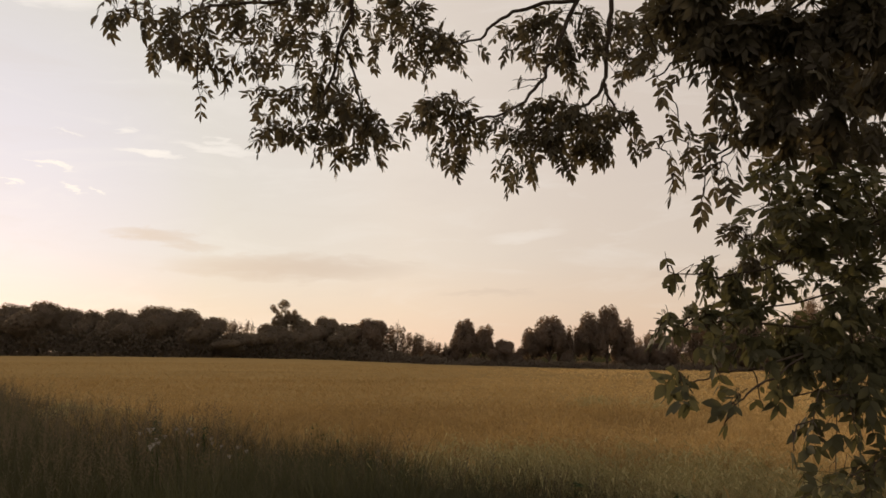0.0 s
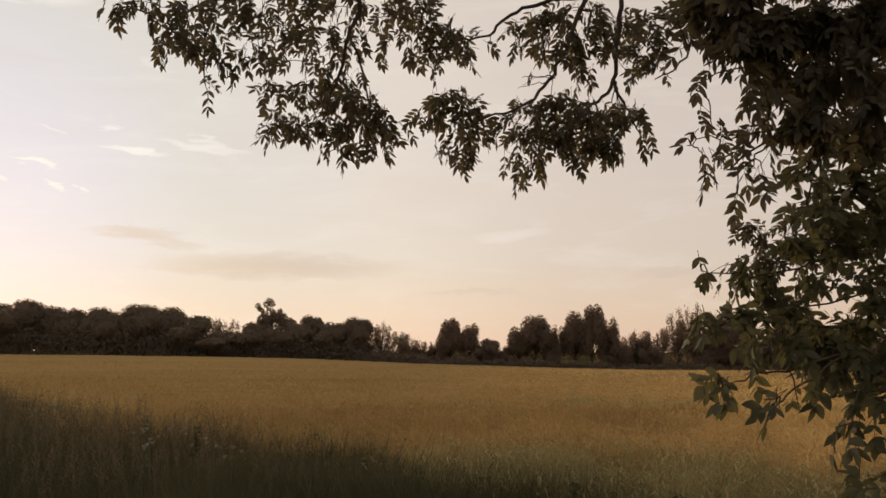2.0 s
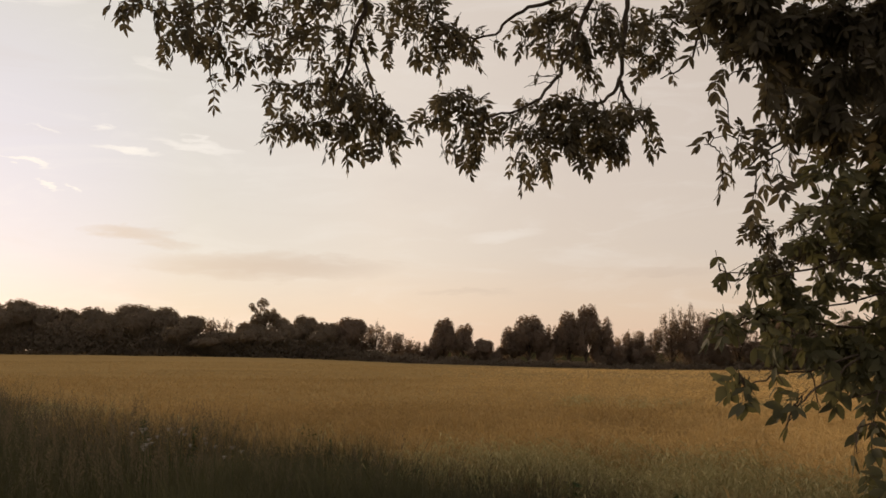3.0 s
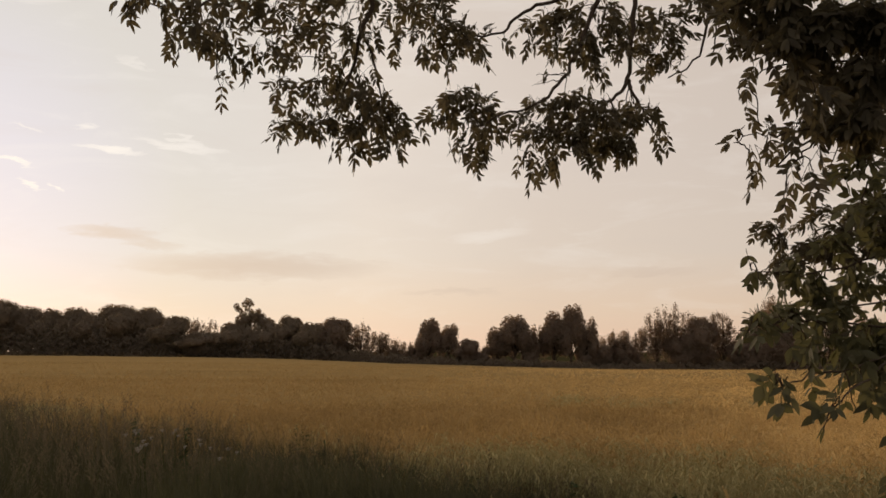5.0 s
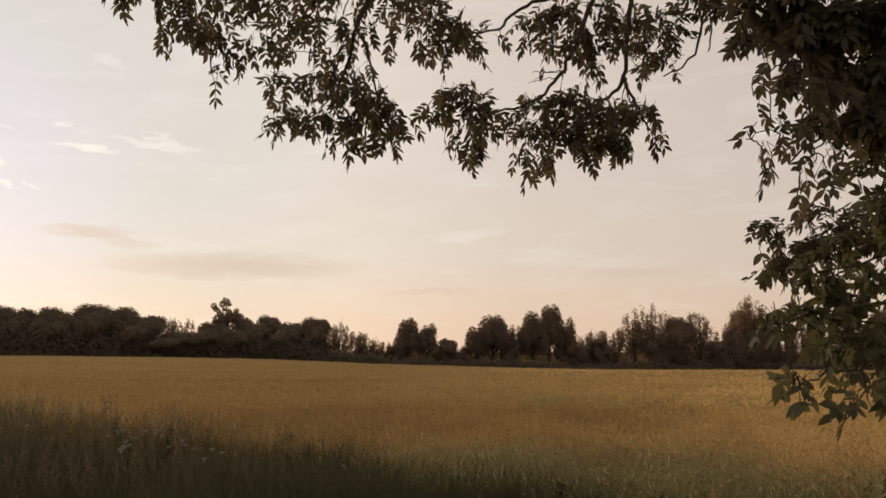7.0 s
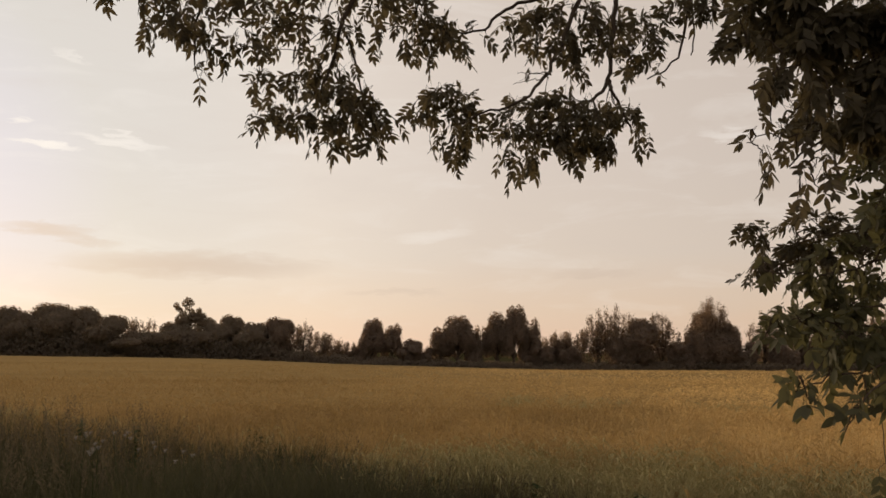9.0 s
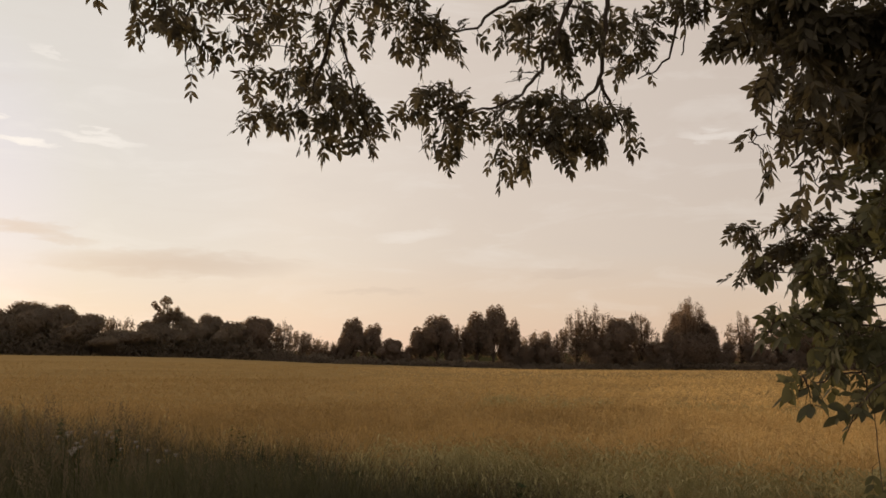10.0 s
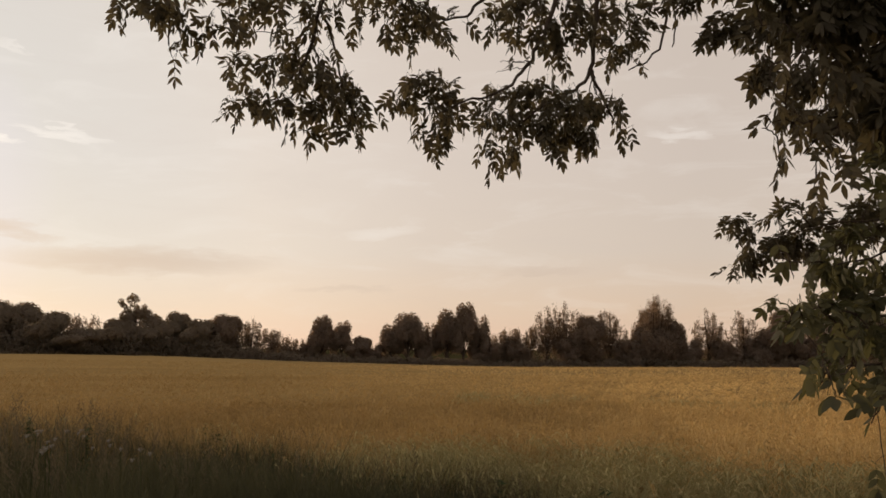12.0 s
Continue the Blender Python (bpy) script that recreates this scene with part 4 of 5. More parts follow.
LIMB_HIGH = ([(2.8, 2.35, 2.9), (2.0, 2.3, 2.8), (1.3, 2.15, 2.5), (0.85, 2.12, 2.2), (0.6, 2.1, 2.02)], 0.012, 0.002)
LIMB_UPPER = ([(2.85, 2.3, 3.3), (2.0, 2.15, 3.0), (1.3, 2.1, 2.7), (0.8, 2.1, 2.4)], 0.013, 0.003)
LIMB_MIDDLE = ([(2.8, 2.3, 2.2), (2.0, 2.2, 2.1), (1.3, 2.1, 1.85), (0.8, 2.05, 1.7), (0.52, 1.98, 1.64)], 0.0045, 0.0015)
LIMB_LOW = ([(2.75, 2.25, 1.7), (1.9, 2.0, 1.65), (1.2, 1.95, 1.55), (0.7, 1.93, 1.48)], 0.0045, 0.0015)
LIMB_BEHIND = ([(2.95, 2.5, 2.5), (2.4, 3.0, 2.35), (1.8, 3.2, 2.10), (1.45, 3.28, 2.04), (1.15, 3.36, 1.98)], 0.009, 0.0012)
LIMB_BEHIND_HIGH = ([(2.95, 2.5, 3.2), (2.3, 3.1, 3.05), (1.7, 3.2, 2.9), (1.2, 3.3, 2.75)], 0.025, 0.004)
LIMB_BEHIND_LOW = ([(2.95, 2.5, 1.9), (2.4, 2.8, 1.8), (1.7, 2.8, 1.65), (1.3, 2.8, 1.6)], 0.012, 0.003)

bough([CARRIER, HANG_MAIN, HANG_FORK, *TWIG_FAN], INNER_LOW + INNER_END, 31, "crooked bough with dense nodding leaves", 40)
bough([HANG_INNER, HANG_BARE, HANG_BARE_FORK, HANG_DEAD, HANG_DEAD_LOW], INNER_TOP + MIDDLE_LOW, 32, "thin forked branch with leaf sprays", 50)
bough([HANG_LONG], MIDDLE_TOP, 33, "long thin branch with leaf sprays", 30)
bough([HANG_DOWN, HANG_DOWN_FORK], LOW_SPRAYS + LOW_TIPS + ARM_INNER + ARM_ROOT, 34, "hanging branch with dense leaf sprays", 50, 0.90)
bough([HANG_OUT, HANG_OUT_FORK], ARM_OUTER, 35, "outreaching branch with loose leaf sprays", 30, 0.68)
bough([LIMB_HIGH, SPRIG_LONG, SPRIG_HIGH, SPRIG_NODDING], CURTAIN_EDGE + CURTAIN_FRINGE, 36, "low bough with long nodding leaves", 30, 1.0, scale=0.72, droop=0.28)
bough([LIMB_UPPER], CURTAIN_TOP + CURTAIN_CROWN, 37, "low bough thick with dark leaves", 0, 2.9, scale=0.8, droop=0.28)
bough([LIMB_MIDDLE, SPRIG_MIDDLE, SPRIG_LEVEL], CURTAIN_SPRAYS + CURTAIN_MIDDLE, 38, "low bough thick with dark leaves", 40, 1.8, True, scale=0.68, droop=0.28)
bough([LIMB_LOW, SPRIG_LOW, SPRIG_LOWEST], CURTAIN_LOW, 39, "lowest bough with large dark leaves", 30, 1.4, True, scale=0.8)
bough([LIMB_BEHIND], BEHIND_MIDDLE, 40, "farther bough with loose leaf sprays", 0, 1.9, scale=0.72, droop=0.2)
bough([LIMB_BEHIND_HIGH], BEHIND_TOP + BEHIND_CROWN, 41, "farther bough thick with dark leaves", 0, 2.0)
bough([LIMB_BEHIND_LOW], BEHIND_LOW, 42, "farther bough thick with dark leaves", 0, 1.2, True)


sapling = tagged(new("sapling"), "leafy young ash shoot standing in the verge grass", "sapling")
sapling.location = (0.95, 1.87, 0)
SHOOTS = [([(0.95, 1.87, 0), (0.97, 1.85, 0.6), (0.92, 1.83, 1.15)], 0.0045, 0.0015), ([(0.95, 1.87, 0), (0.88, 1.82, 0.6), (0.72, 1.79, 1.2)], 0.004, 0.0015)]
bough(SHOOTS, CURTAIN_FOOT, 43, "thin upright stems with broad leaves", 0, 1.1, True, sapling, 0.75)


def crown_above():
    """The rest of the crown, over and behind the low boughs."""
    rng = np.random.default_rng(50)
    limbs, sprays = [], []
    for k in range(9):
        a = k * 2.4
        top = np.array([2.9 + 2.6 * math.cos(a), 2.0 + 2.6 * math.sin(a), 5.2 + 0.35 * k])
        limbs.append(([(2.9, 2.3, 3.2 + 0.25 * k), ((2.9 + top[0]) / 2, (2.3 + top[1]) / 2, 4.5 + 0.3 * k), tuple(top)], 0.06, 0.012))
    while len(sprays) < 150:
        u = rng.normal(size=3)
        u *= rng.uniform(0.55, 1.0) / np.linalg.norm(u)
        c = np.array([2.6, 1.6, 6.0]) + u * [3.6, 3.6, 2.9]
        if c[2] > max(3.3, 2.3 + 0.5 * max(c[1], 0)):
            sprays.append((*c, 0.34, 0.26, 0.15))
    return limbs, sprays


limbs, sprays = crown_above()
bough(limbs, sprays, 51, "spreading upper limbs with the leafy crown", scale=1.15)
v, f = merged([tube([(2.9, 2.3, -0.1), (2.88, 2.32, 1.2), (2.93, 2.28, 2.6), (2.85, 2.3, 4.2), (2.9, 2.3, 6.6)], 0.26, 0.07, 14, 0.008, np.random.default_rng(3))])
part("trunk", mesh_of("trunk", v, f, BARK, True), ash, "rough grey-brown trunk")


# ---- far trees ----
CLUMP = ([(-0.5, 0, 0.05), (0.1, -0.34, -0.05), (0.5, 0, 0.06), (-0.05, 0.36, -0.04)], [np.array([(0, 1, 2, 3)])])


def lobes_of(style, rng, wide, high):
    """The rounded masses of a crown: offset and radii."""
    L = []
    if style == "round":
        for k in range(9):
            a = k * 2.4 + rng.uniform(0, 1)
            h = 0.30 + 0.50 * ((k * 0.37) % 1)
            r = wide * (0.62 if h < 0.6 else 0.42)
            L.append((r * math.cos(a), r * math.sin(a), h * high, wide * rng.uniform(0.42, 0.58), high * rng.uniform(0.17, 0.23)))
        L.append((rng.uniform(-0.15, 0.15) * wide, 0, 0.78 * high, wide * 0.5, high * 0.22))
        L.append((0, 0, 0.4 * high, wide * 0.8, high * 0.36))
    elif style == "shrub":
        for k in range(7):
            a = k * 2.4 + rng.uniform(0, 1)
            L.append((0.55 * wide * math.cos(a), 0.55 * wide * math.sin(a), high * rng.uniform(0.3, 0.72), wide * rng.uniform(0.34, 0.5), high * rng.uniform(0.2, 0.28)))
        L.append((0, 0, 0.35 * high, wide * 0.85, high * 0.35))
    elif style == "willow":
        for k in range(7):
            a = k * 2.4 + rng.uniform(0, 1)
            r = wide * 0.45
            L.append((r * math.cos(a), r * math.sin(a), high * rng.uniform(0.40, 0.62), wide * rng.uniform(0.34, 0.48), high * rng.uniform(0.20, 0.27)))
        for x in (rng.uniform(-0.25, -0.05), rng.uniform(0.15, 0.45)):
            L.append((x * wide, 0, high * rng.uniform(0.67, 0.72), wide * rng.uniform(0.40, 0.52), high * rng.uniform(0.26, 0.29)))
        for x in (-0.62, 0.64):
            L.append((x * wide, 0, high * rng.uniform(0.36, 0.46), wide * 0.30, high * 0.16))
    elif style == "spiky":
        for k in range(12):
            x = wide * rng.uniform(-0.9, 0.9)
            t = high * (0.92 - 0.60 * abs(x / wide) ** 1.15 - 0.18 * rng.random())
            L.append((x, wide * rng.uniform(-0.6, 0.6), t - high * 0.24, wide * rng.uniform(0.20, 0.32), high * 0.24))
        L.append((0, 0, 0.28 * high, wide * 0.80, high * 0.27))
    elif style == "feather":
        for x, z in ((-0.35, 0.26), (0.35, 0.24), (0.0, 0.36), (-0.15, 0.52), (0.2, 0.48)):
            L.append((x * wide, wide * rng.uniform(-0.3, 0.3), z * high, wide * rng.uniform(0.32, 0.45), high * rng.uniform(0.13, 0.19)))
    elif style == "open":
        for k in range(6):
            a = k * 2.4
            r = wide * rng.uniform(0.2, 0.6)
            L.append((r * math.cos(a), r * math.sin(a), high * rng.uniform(0.45, 0.78), wide * rng.uniform(0.2, 0.3), high * rng.uniform(0.07, 0.12)))
        L.append((0, 0, 0.12 * high, wide * 0.9, high * 0.14))
    elif style == "crest":
        a, b = wide / 5.9, high / 12.6
        for x, z, w, h in ((-0.65, 10.7, 0.95, 0.80), (-0.1, 10.3, 0.75, 0.65), (-1.3, 10.2, 0.7, 0.65), (-2.8, 9.95, 0.70, 0.62), (-2.5, 9.4, 0.6, 0.6), (-2.0, 9.1, 0.38, 0.6), (-1.5, 8.5, 0.75, 0.8),
                           (-0.7, 9.5, 0.55, 0.7), (0.1, 8.8, 0.6, 0.7), (1.45, 9.0, 0.65, 0.65), (0.9, 7.9, 2.0, 1.2), (2.8, 6.7, 2.0, 1.3), (-3.6, 5.5, 2.2, 1.3), (-1.3, 7.2, 1.8, 1.5), (0.0, 4.0, 5.2, 3.2), (4.2, 5.3, 2.0, 1.4)):
            L.append((x * a, rng.uniform(-0.4, 0.4), z * b, w * a, h * b))
    return L


def core_shape(seed, rings=7, sides=11):
    """A lumpy closed mass of unit size, the shaded inside of a crown's lobe."""
    v = [(0, 0, -1)]
    for i in range(1, rings):
        t = math.pi * i / rings
        for j in range(sides):
            a = 2 * math.pi * (j + 0.5 * (i % 2)) / sides
            d = Vector((math.sin(t) * math.cos(a), math.sin(t) * math.sin(a), -math.cos(t)))
            v.append(tuple(d * (1 + 0.22 * noise.noise(d * 2.2 + Vector((seed, 0, 0))))))
    v.append((0, 0, 1))
    last = len(v) - 1
    tri = [(0, 1 + (j + 1) % sides, 1 + j) for j in range(sides)] + [(last, last - sides + j, last - sides + (j + 1) % sides) for j in range(sides)]
    quad = [(1 + i * sides + j, 1 + i * sides + (j + 1) % sides, 1 + (i + 1) * sides + (j + 1) % sides, 1 + (i + 1) * sides + j) for i in range(rings - 2) for j in range(sides)]
    return np.array(v), [np.array(tri), np.array(quad)]


CORES = [core_shape(3.7 * k) for k in range(5)]


def airy_crown(rng, x, y, zb, wide, high, dense):
    """A loose crown: ascending shoots set with leaf tufts, over a thin lower part. Gives leaves and wood."""
    leaves, wood = [], []
    for k in range(int(19 * dense)):
        side = rng.uniform(-0.92, 0.92)
        foot = np.array([x + 0.15 * side * wide, y, zb + high * rng.uniform(0.08, 0.40)])
        reach = 1.0 - 0.36 * abs(side) ** 1.4 - 0.22 * rng.random()
        tip = np.array([x + side * wide, y + rng.uniform(-0.6, 0.6) * wide, zb + high * reach])
        mid = (foot + tip) / 2 + [0.16 * side * wide, 0, -0.04 * high]
        wood.append(tube([foot, mid, tip], 0.006 * high, 0.015, 4))
        spine = wood[-1][0].reshape(-1, 4, 3).mean(1)
        for _ in range(int(14 + 1.6 * high)):
            t = rng.uniform(0.22, 1.0) ** 0.8
            c = spine[int(t * (len(spine) - 1))] + rng.normal(0, 1, 3) * [0.14 * wide * (1.15 - t), 0.3, 0.02 * high]
            n = int(rng.integers(6, 14))
            p = c + rng.normal(0, 1, (n, 3)) * [0.24, 0.24, 0.32]
            leaves.append(many(*CLUMP, p, frames_along(rng.normal(size=(n, 3)) + 1e-3, rng.uniform(0, 6.28, n)), rng.uniform(0.14, 0.36, n)))
    return leaves, wood


def far_tree(x, y, top, wide, style, dense, seed):
    rng = np.random.default_rng(seed)
    zb = float(ground_z(x, y))
    high = top - zb
    pale = style in ("willow", "feather", "open")
    words = {"round": "dark round-crowned tree in the far tree line", "willow": "grey-green willow-like tree in the far tree line",
             "spiky": "dense upright tree with a ragged top", "feather": "loose feathery young tree with gaps in its crown",
             "shrub": "low dark shrub between the trees of the tree line", "open": "thin-crowned tree with sky showing through", "crest": "tall tree with two tufts above a broad crown"}
    kind = "shrub" if style == "shrub" else "tree"
    tree = tagged(new(kind), words[style], kind, "far tree line")
    tree.location = (x, y, zb)
    wide *= 1.14 if style in ("round", "willow") else 1.05
    lobes = lobes_of(style, rng, wide, high * 1.035)
    wood = [tube([(x, y, zb - 0.2), (x + 0.1, y, zb + high * 0.35), (x + rng.uniform(-0.2, 0.2) * wide, y, zb + high * 0.8)], 0.035 * high ** 0.9, 0.05, 6, 0.03, rng)]
    for lx, ly, lz, lw, lh in lobes[:12]:
        wood.append(tube([(x, y, zb + lz * 0.35), (x + lx * 0.5, y + ly * 0.5, zb + lz * 0.72), (x + lx, y + ly, zb + lz)], 0.011 * high, 0.03, 4, 0.03, rng))
    pieces = []
    if style in ("feather", "open", "spiky"):
        pieces, shoots = airy_crown(rng, x, y, zb, wide * (0.85 if style == "spiky" else 1.3), high, dense)
        wood += shoots
    v, f = merged(wood)
    part("trunk", mesh_of("trunk", v, f, BARK), tree)
    solid = {"round": 0.68, "shrub": 0.66, "spiky": 0.58, "crest": 0.52, "willow": 0.48}.get(style, 0)
    thin = 0.55 if style in ("feather", "open") else 1.0
    for k, (lx, ly, lz, lw, lh) in enumerate(lobes):
        if solid and not (style == "crest" and lw < 1.5):
            cv, cf = CORES[k % 5]
            cv = cv * np.array([lw, lw, lh]) * solid + [x + lx, y + ly, zb + lz]
            cv[:, 2] = np.maximum(cv[:, 2], zb + 0.05)
            pieces.append((cv, cf))
        for amount, inner, outer, small, large in ((12, 0.50, 0.82, 0.55, 0.95), (72, 0.70, 0.98, 0.26, 0.58), (14, 0.92, 1.03, 0.12, 0.26)):
            n = int(thin * dense * amount * (lw * lh + 0.5 * lw * lw) + 24 * thin)
            u = rng.normal(size=(n, 3))
            u *= (inner + (outer - inner) * rng.uniform(0, 1, (n, 1)) ** 0.75) / np.linalg.norm(u, axis=1, keepdims=True)
            p = np.array([x + lx, y + ly, zb + lz]) + u * [lw, lw, lh]
            keep = p[:, 2] > zb + 0.1
            p, u = p[keep], u[keep]
            n = len(p)
            facing = u / np.array([lw, lw, lh]) * lw + rng.normal(0, 0.28, (n, 3)) + [0, 0, 0.05]
            pieces.append(many(*CLUMP, p, frames_facing(facing, rng), rng.uniform(small, large, n) * min(1.0, max(0.5, lw / 1.5))))
    v, f = merged(pieces)
    part("crown", mesh_of("crown", v, f, HAZED_PALE if pale else HAZED_WOOD_LEAF if x < -15 else HAZED_LEAF), tree)
    return tree


# along the line: x, y, height of the top, half width, habit, density
TREES_WOOD = [
    (-97.8, 176, 10.6, 6.0, "round", 1),
    (-90.3, 174, 10.9, 5.4, "round", 1),
    (-84.2, 176, 10.7, 4.4, "round", 1),
    (-76.6, 172, 11.0, 4.9, "round", 1),
    (-72.2, 175, 9.9, 3.5, "round", 1),
    (-67.7, 174, 9.4, 3.0, "round", 1),
    (-63.7, 175, 9.6, 3.5, "round", 1),
    (-58.5, 173, 8.7, 3.9, "round", 1),
    (-55.1, 174, 10.2, 5.0, "round", 1),
    (-50.2, 176, 9.7, 3.9, "round", 1),
    (-44.4, 172, 8.0, 3.9, "round", 1),
    (-39.3, 176, 8.5, 3.1, "feather", 0.8),
    (-38.6, 171, 5.1, 4.3, "round", 1),
    (-29.8, 174, 12.4, 5.6, "crest", 1.2),
    (-33.5, 172, 6.8, 3.9, "round", 1),
]
TREES_GAP = [
    (-25.2, 172, 6.7, 3.6, "round", 1),
    (-22.7, 175, 8.3, 2.9, "round", 1),
    (-18.6, 172, 6.8, 3.2, "round", 1),
    (-14.3, 174, 7.8, 4.1, "round", 1),
    (-9.1, 175, 7.5, 2.6, "open", 0.9),
    (-5.3, 173, 5.3, 2.9, "open", 0.8),
    (-1.3, 174, 4.0, 2.4, "feather", 0.8),
    (3.8, 173, 7.7, 2.8, "willow", 1),
    (7.7, 174, 6.8, 2.6, "willow", 1),
    (11.1, 172, 3.8, 2.4, "round", 1),
    (17.0, 174, 6.2, 2.4, "willow", 0.8),
    (20.2, 173, 8.3, 3.9, "willow", 1),
    (24.6, 174, 7.0, 1.7, "willow", 0.9),
    (27.9, 174, 9.4, 3.0, "willow", 1),
    (30.8, 172, 10.4, 3.0, "willow", 1),
]
TREES_SCRUB = [
    (34.1, 173, 8.3, 2.4, "willow", 0.8),
    (13.5, 173, 3.0, 2.2, "shrub", 1),
    (23.1, 173, 4.0, 1.9, "shrub", 1),
    (36.5, 173, 4.2, 2.8, "shrub", 1),
    (1.7, 173, 2.7, 1.9, "shrub", 1),
    (39.5, 174, 5.6, 2.6, "feather", 0.9),
    (34.3, 173, 3.4, 2.8, "shrub", 1),
    (41.6, 173, 4.3, 2.8, "shrub", 1),
    (52.1, 172, 4.8, 3.2, "shrub", 1),
    (63.5, 172, 4.8, 3.0, "shrub", 1),
    (76.5, 173, 4.4, 3.2, "shrub", 1),
    (85.0, 173, 4.2, 3.7, "shrub", 1),
    (92.3, 173, 4.7, 3.7, "shrub", 1),
    (101.6, 173, 4.7, 4.3, "shrub", 1),
    (40.2, 174, 6.2, 2.2, "feather", 0.8),
]
TREES_END = [
    (43.6, 174, 7.0, 2.6, "feather", 0.9),
    (47.4, 173, 10.1, 2.6, "feather", 0.9),
    (51.5, 174, 12.3, 3.0, "feather", 1),
    (55.6, 172, 7.9, 3.6, "round", 0.9),
    (60.8, 174, 10.7, 3.0, "feather", 0.8),
    (70.4, 173, 12.8, 6.4, "spiky", 1.7),
    (81.4, 174, 10.6, 3.0, "feather", 0.7),
    (89.0, 174, 10.5, 2.8, "feather", 0.7),
    (96.2, 173, 9.5, 4.3, "round", 0.9),
    (106.3, 174, 10.6, 4.3, "spiky", 1),
    (116.5, 174, 10.1, 4.8, "round", 1),
    (128.3, 174, 10.7, 4.8, "round", 1),
]
for k, row in enumerate(TREES_WOOD + TREES_GAP + TREES_SCRUB + TREES_END):
    far_tree(*row, 200 + k)


def hedge():
    """Low scrub all along the foot of the trees."""
    rng = np.random.default_rng(77)
    n = 90000
    x = rng.uniform(-135, 145, n)
    y = rng.uniform(168, 176, n)
    top = np.interp(x, [-140, -60, -30, -15, -5, 30, 150], [5.4, 5.2, 4.6, 3.6, 1.9, 1.6, 1.9])
    top = top * (1 + 0.6 * sway(x * 1.1, y * 0.3, 1.0) + 0.4 * sway(x * 5, y * 0.4, 5.0))
    z = ground_z(x, y) - 0.2 + (top + 0.2) * rng.uniform(0, 1, n) ** 1.15
    v, f = many(*CLUMP, np.stack([x, y, z], 1), frames_facing(rng.normal(0, 0.5, (n, 3)) + [0, -1.0, 0.45], rng), rng.uniform(0.22, 0.55, n))
    return tagged(new("hedge", mesh_of("hedge", v, f, HAZED_HEDGE_LEAF)), "dark scrub along the foot of the tree line", "hedge", kind="stuff")


hedge()


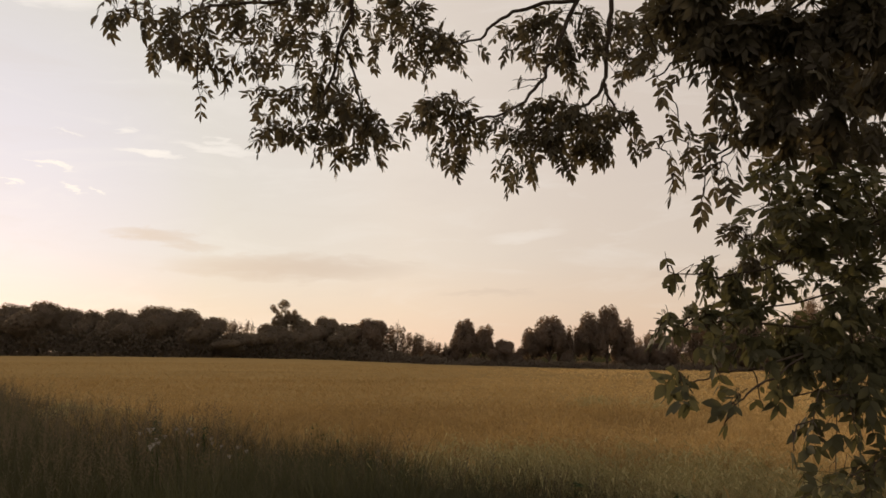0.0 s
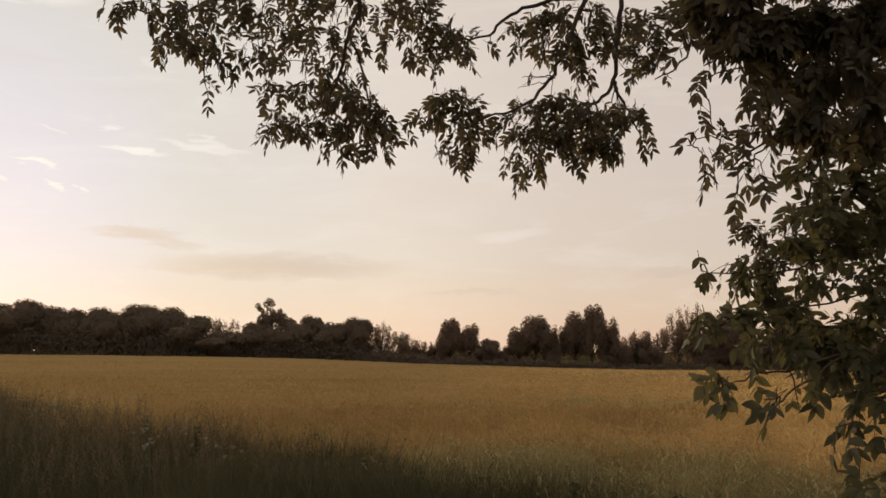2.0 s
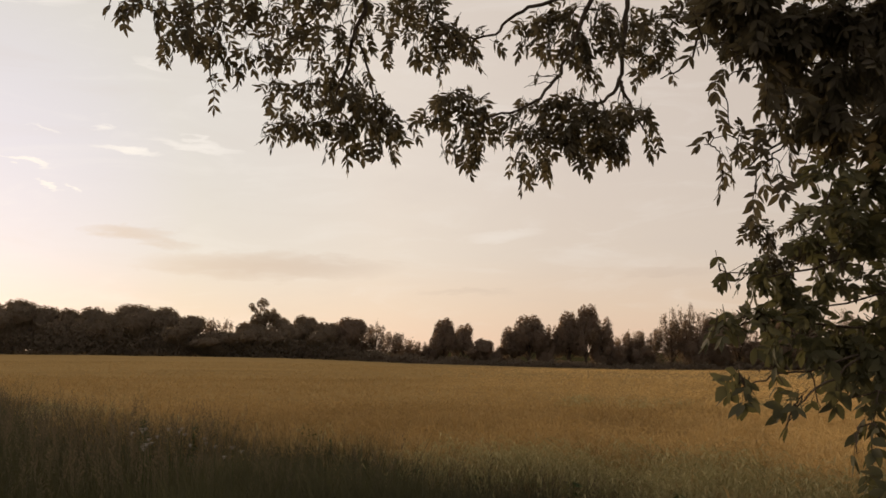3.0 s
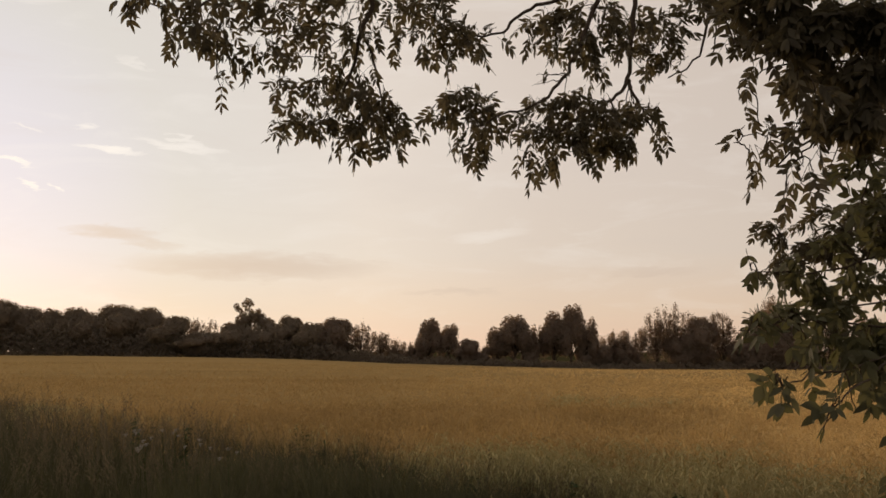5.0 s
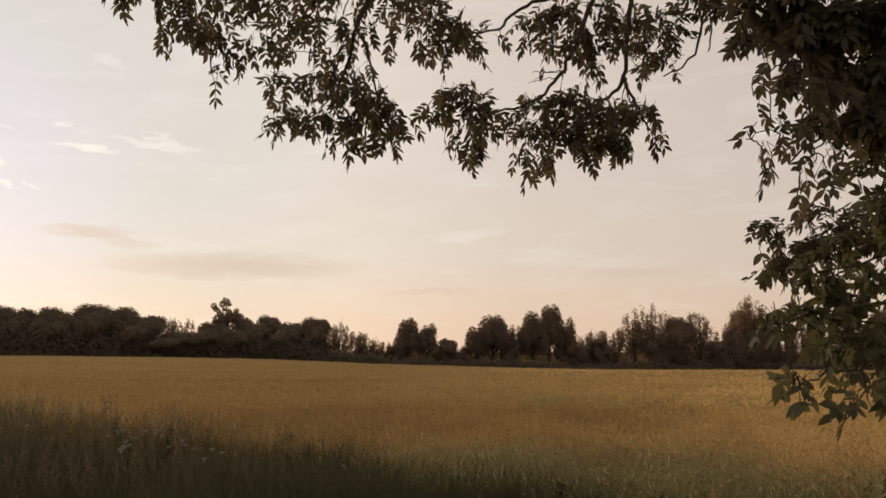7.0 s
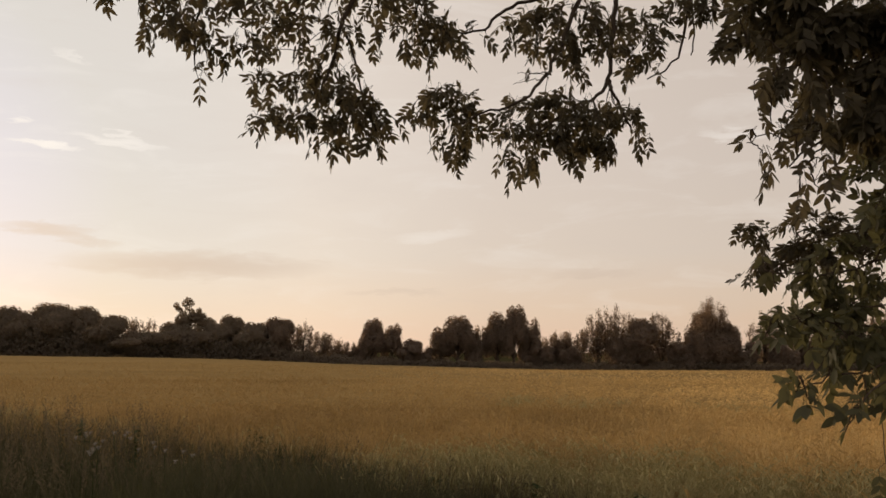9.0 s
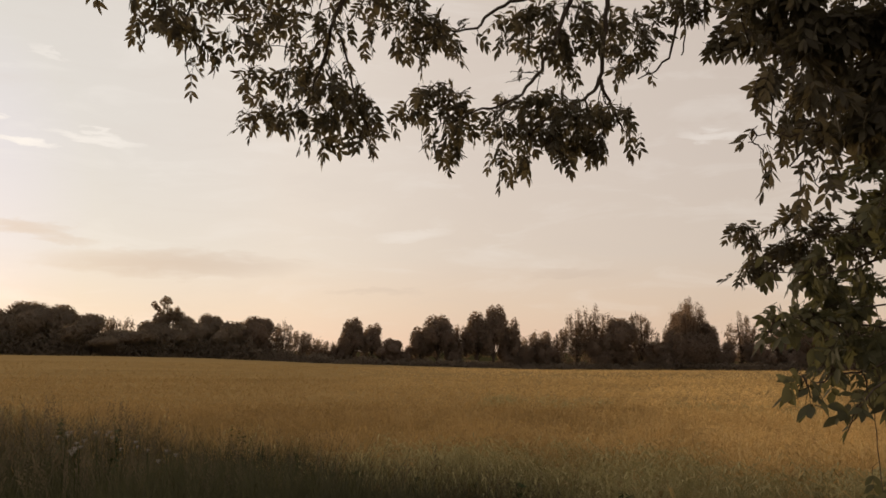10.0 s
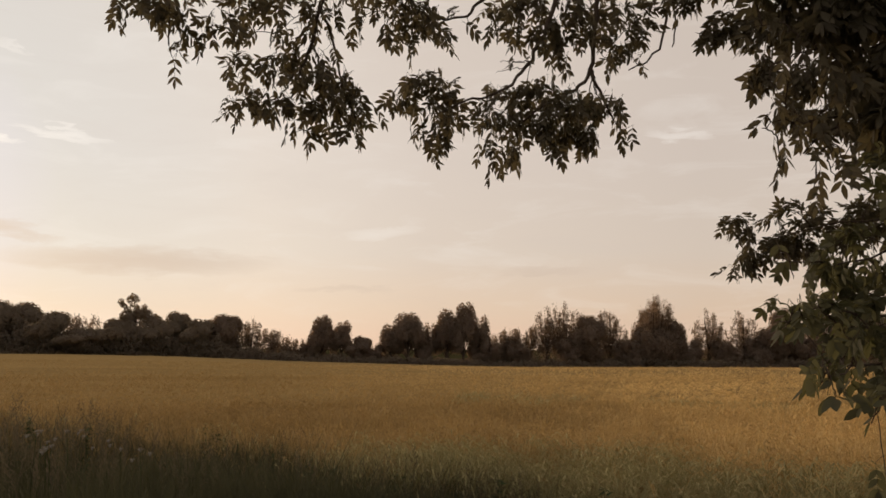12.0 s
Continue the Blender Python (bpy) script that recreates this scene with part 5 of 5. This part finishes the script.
# ---- small things on the verge ----
def umbel_plant(x, y, high, seed):
    rng = np.random.default_rng(seed)
    plant = tagged(new("umbel_plant"), "slender wild flower with flat white umbels in tall grass", "wild flower", "white umbels")
    plant.location = (x, y, 0)
    lean = rng.normal(0, 0.03, 2)
    tip = np.array([x + lean[0], y + lean[1], high])
    v, f = tube([(x, y, 0), (x + lean[0] * 0.3, y + lean[1] * 0.3, high * 0.55), tuple(tip)], 0.004, 0.002, 5)
    part("stem", mesh_of("stem", v, f, WEED), plant, "thin green stem")
    for k in range(int(rng.integers(1, 4))):
        a = rng.uniform(0, 6.28)
        c = tip + np.array([0.07 * k * math.cos(a), 0.07 * k * math.sin(a), -0.03 * k])
        r = rng.uniform(0.016, 0.027)
        pieces = []
        for j in range(16):
            t = j * 2.4
            d = r * math.sqrt((j + 0.5) / 16)
            e = c + np.array([d * math.cos(t), d * math.sin(t), 0.012 - 3 * d * d])
            pieces.append(tube([tuple(c - [0, 0, 0.012]), tuple(e)], 0.0006, 0.0005, 3))
            pieces.append(many(CLUMP[0], CLUMP[1], e[None], spin(np.array([t]), np.array([0.2]), np.array([t])), [0.011]))
            pieces.append(many(CLUMP[0], CLUMP[1], e[None] + 0.004, spin(np.array([t + 1.3]), np.array([0.4]), np.array([t])), [0.009]))
        v, f = merged(pieces)
        part("flower_head", mesh_of("flower_head", v, f, PETAL), plant, "flat white flower head")


rng = np.random.default_rng(60)
for x0, y0, high, count in ((-2.42, 7.95, 0.90, 4), (-2.40, 7.45, 0.83, 3), (-1.84, 7.55, 0.82, 3)):
    for k in range(count):
        umbel_plant(x0 + rng.normal(0, 0.11), y0 + rng.normal(0, 0.12), high + rng.normal(0, 0.02), 300 + k + int(high * 1000))


def weed_plant(x, y, high, seed):
    rng = np.random.default_rng(seed)
    plant = tagged(new("weed_plant"), "dark leafy weed standing where verge meets wheat", "weed", "verge weeds")
    plant.location = (x, y, 0)
    v, f = tube([(x, y, 0), (x + 0.01, y, high * 0.5), (x + rng.normal(0, 0.03), y, high)], 0.006, 0.002, 5)
    part("stem", mesh_of("stem", v, f, WEED), plant)
    n = 70
    h = rng.uniform(0.3, 1.0, n)
    a = rng.uniform(0, 6.28, n)
    way = np.stack([np.cos(a), np.sin(a), rng.uniform(-0.4, 0.7, n)], 1)
    blade = ([(0, 0, 0), (0.45, -0.16, -0.02), (0.45, 0.16, -0.02), (1, 0, -0.15), (0.5, 0, -0.06)], [np.array([(0, 1, 4), (0, 4, 2), (1, 3, 4), (2, 4, 3)])])
    v, f = many(*blade, np.stack([np.full(n, x), np.full(n, y), h * high], 1), frames_along(way, rng.normal(0, 0.3, n)), rng.uniform(0.06, 0.13, n) * (1.2 - 0.5 * h))
    tagged(part("foliage", mesh_of("foliage", v, f, WEED), plant), kind="stuff")


WEEDS = [(-1.45, 10.2, 0.78), (-1.35, 9.9, 0.74), (-1.1, 9.4, 0.70), (-0.75, 8.8, 0.64), (-0.4, 8.25, 0.62), (-0.2, 8.0, 0.60), (0.3, 7.7, 0.58), (1.0, 7.2, 0.58), (1.7, 6.7, 0.56), (-2.6, 9.9, 0.80), (-3.3, 10.5, 0.85)]
for k, (x, y, h) in enumerate(WEEDS):
    weed_plant(x, y, h, 400 + k)
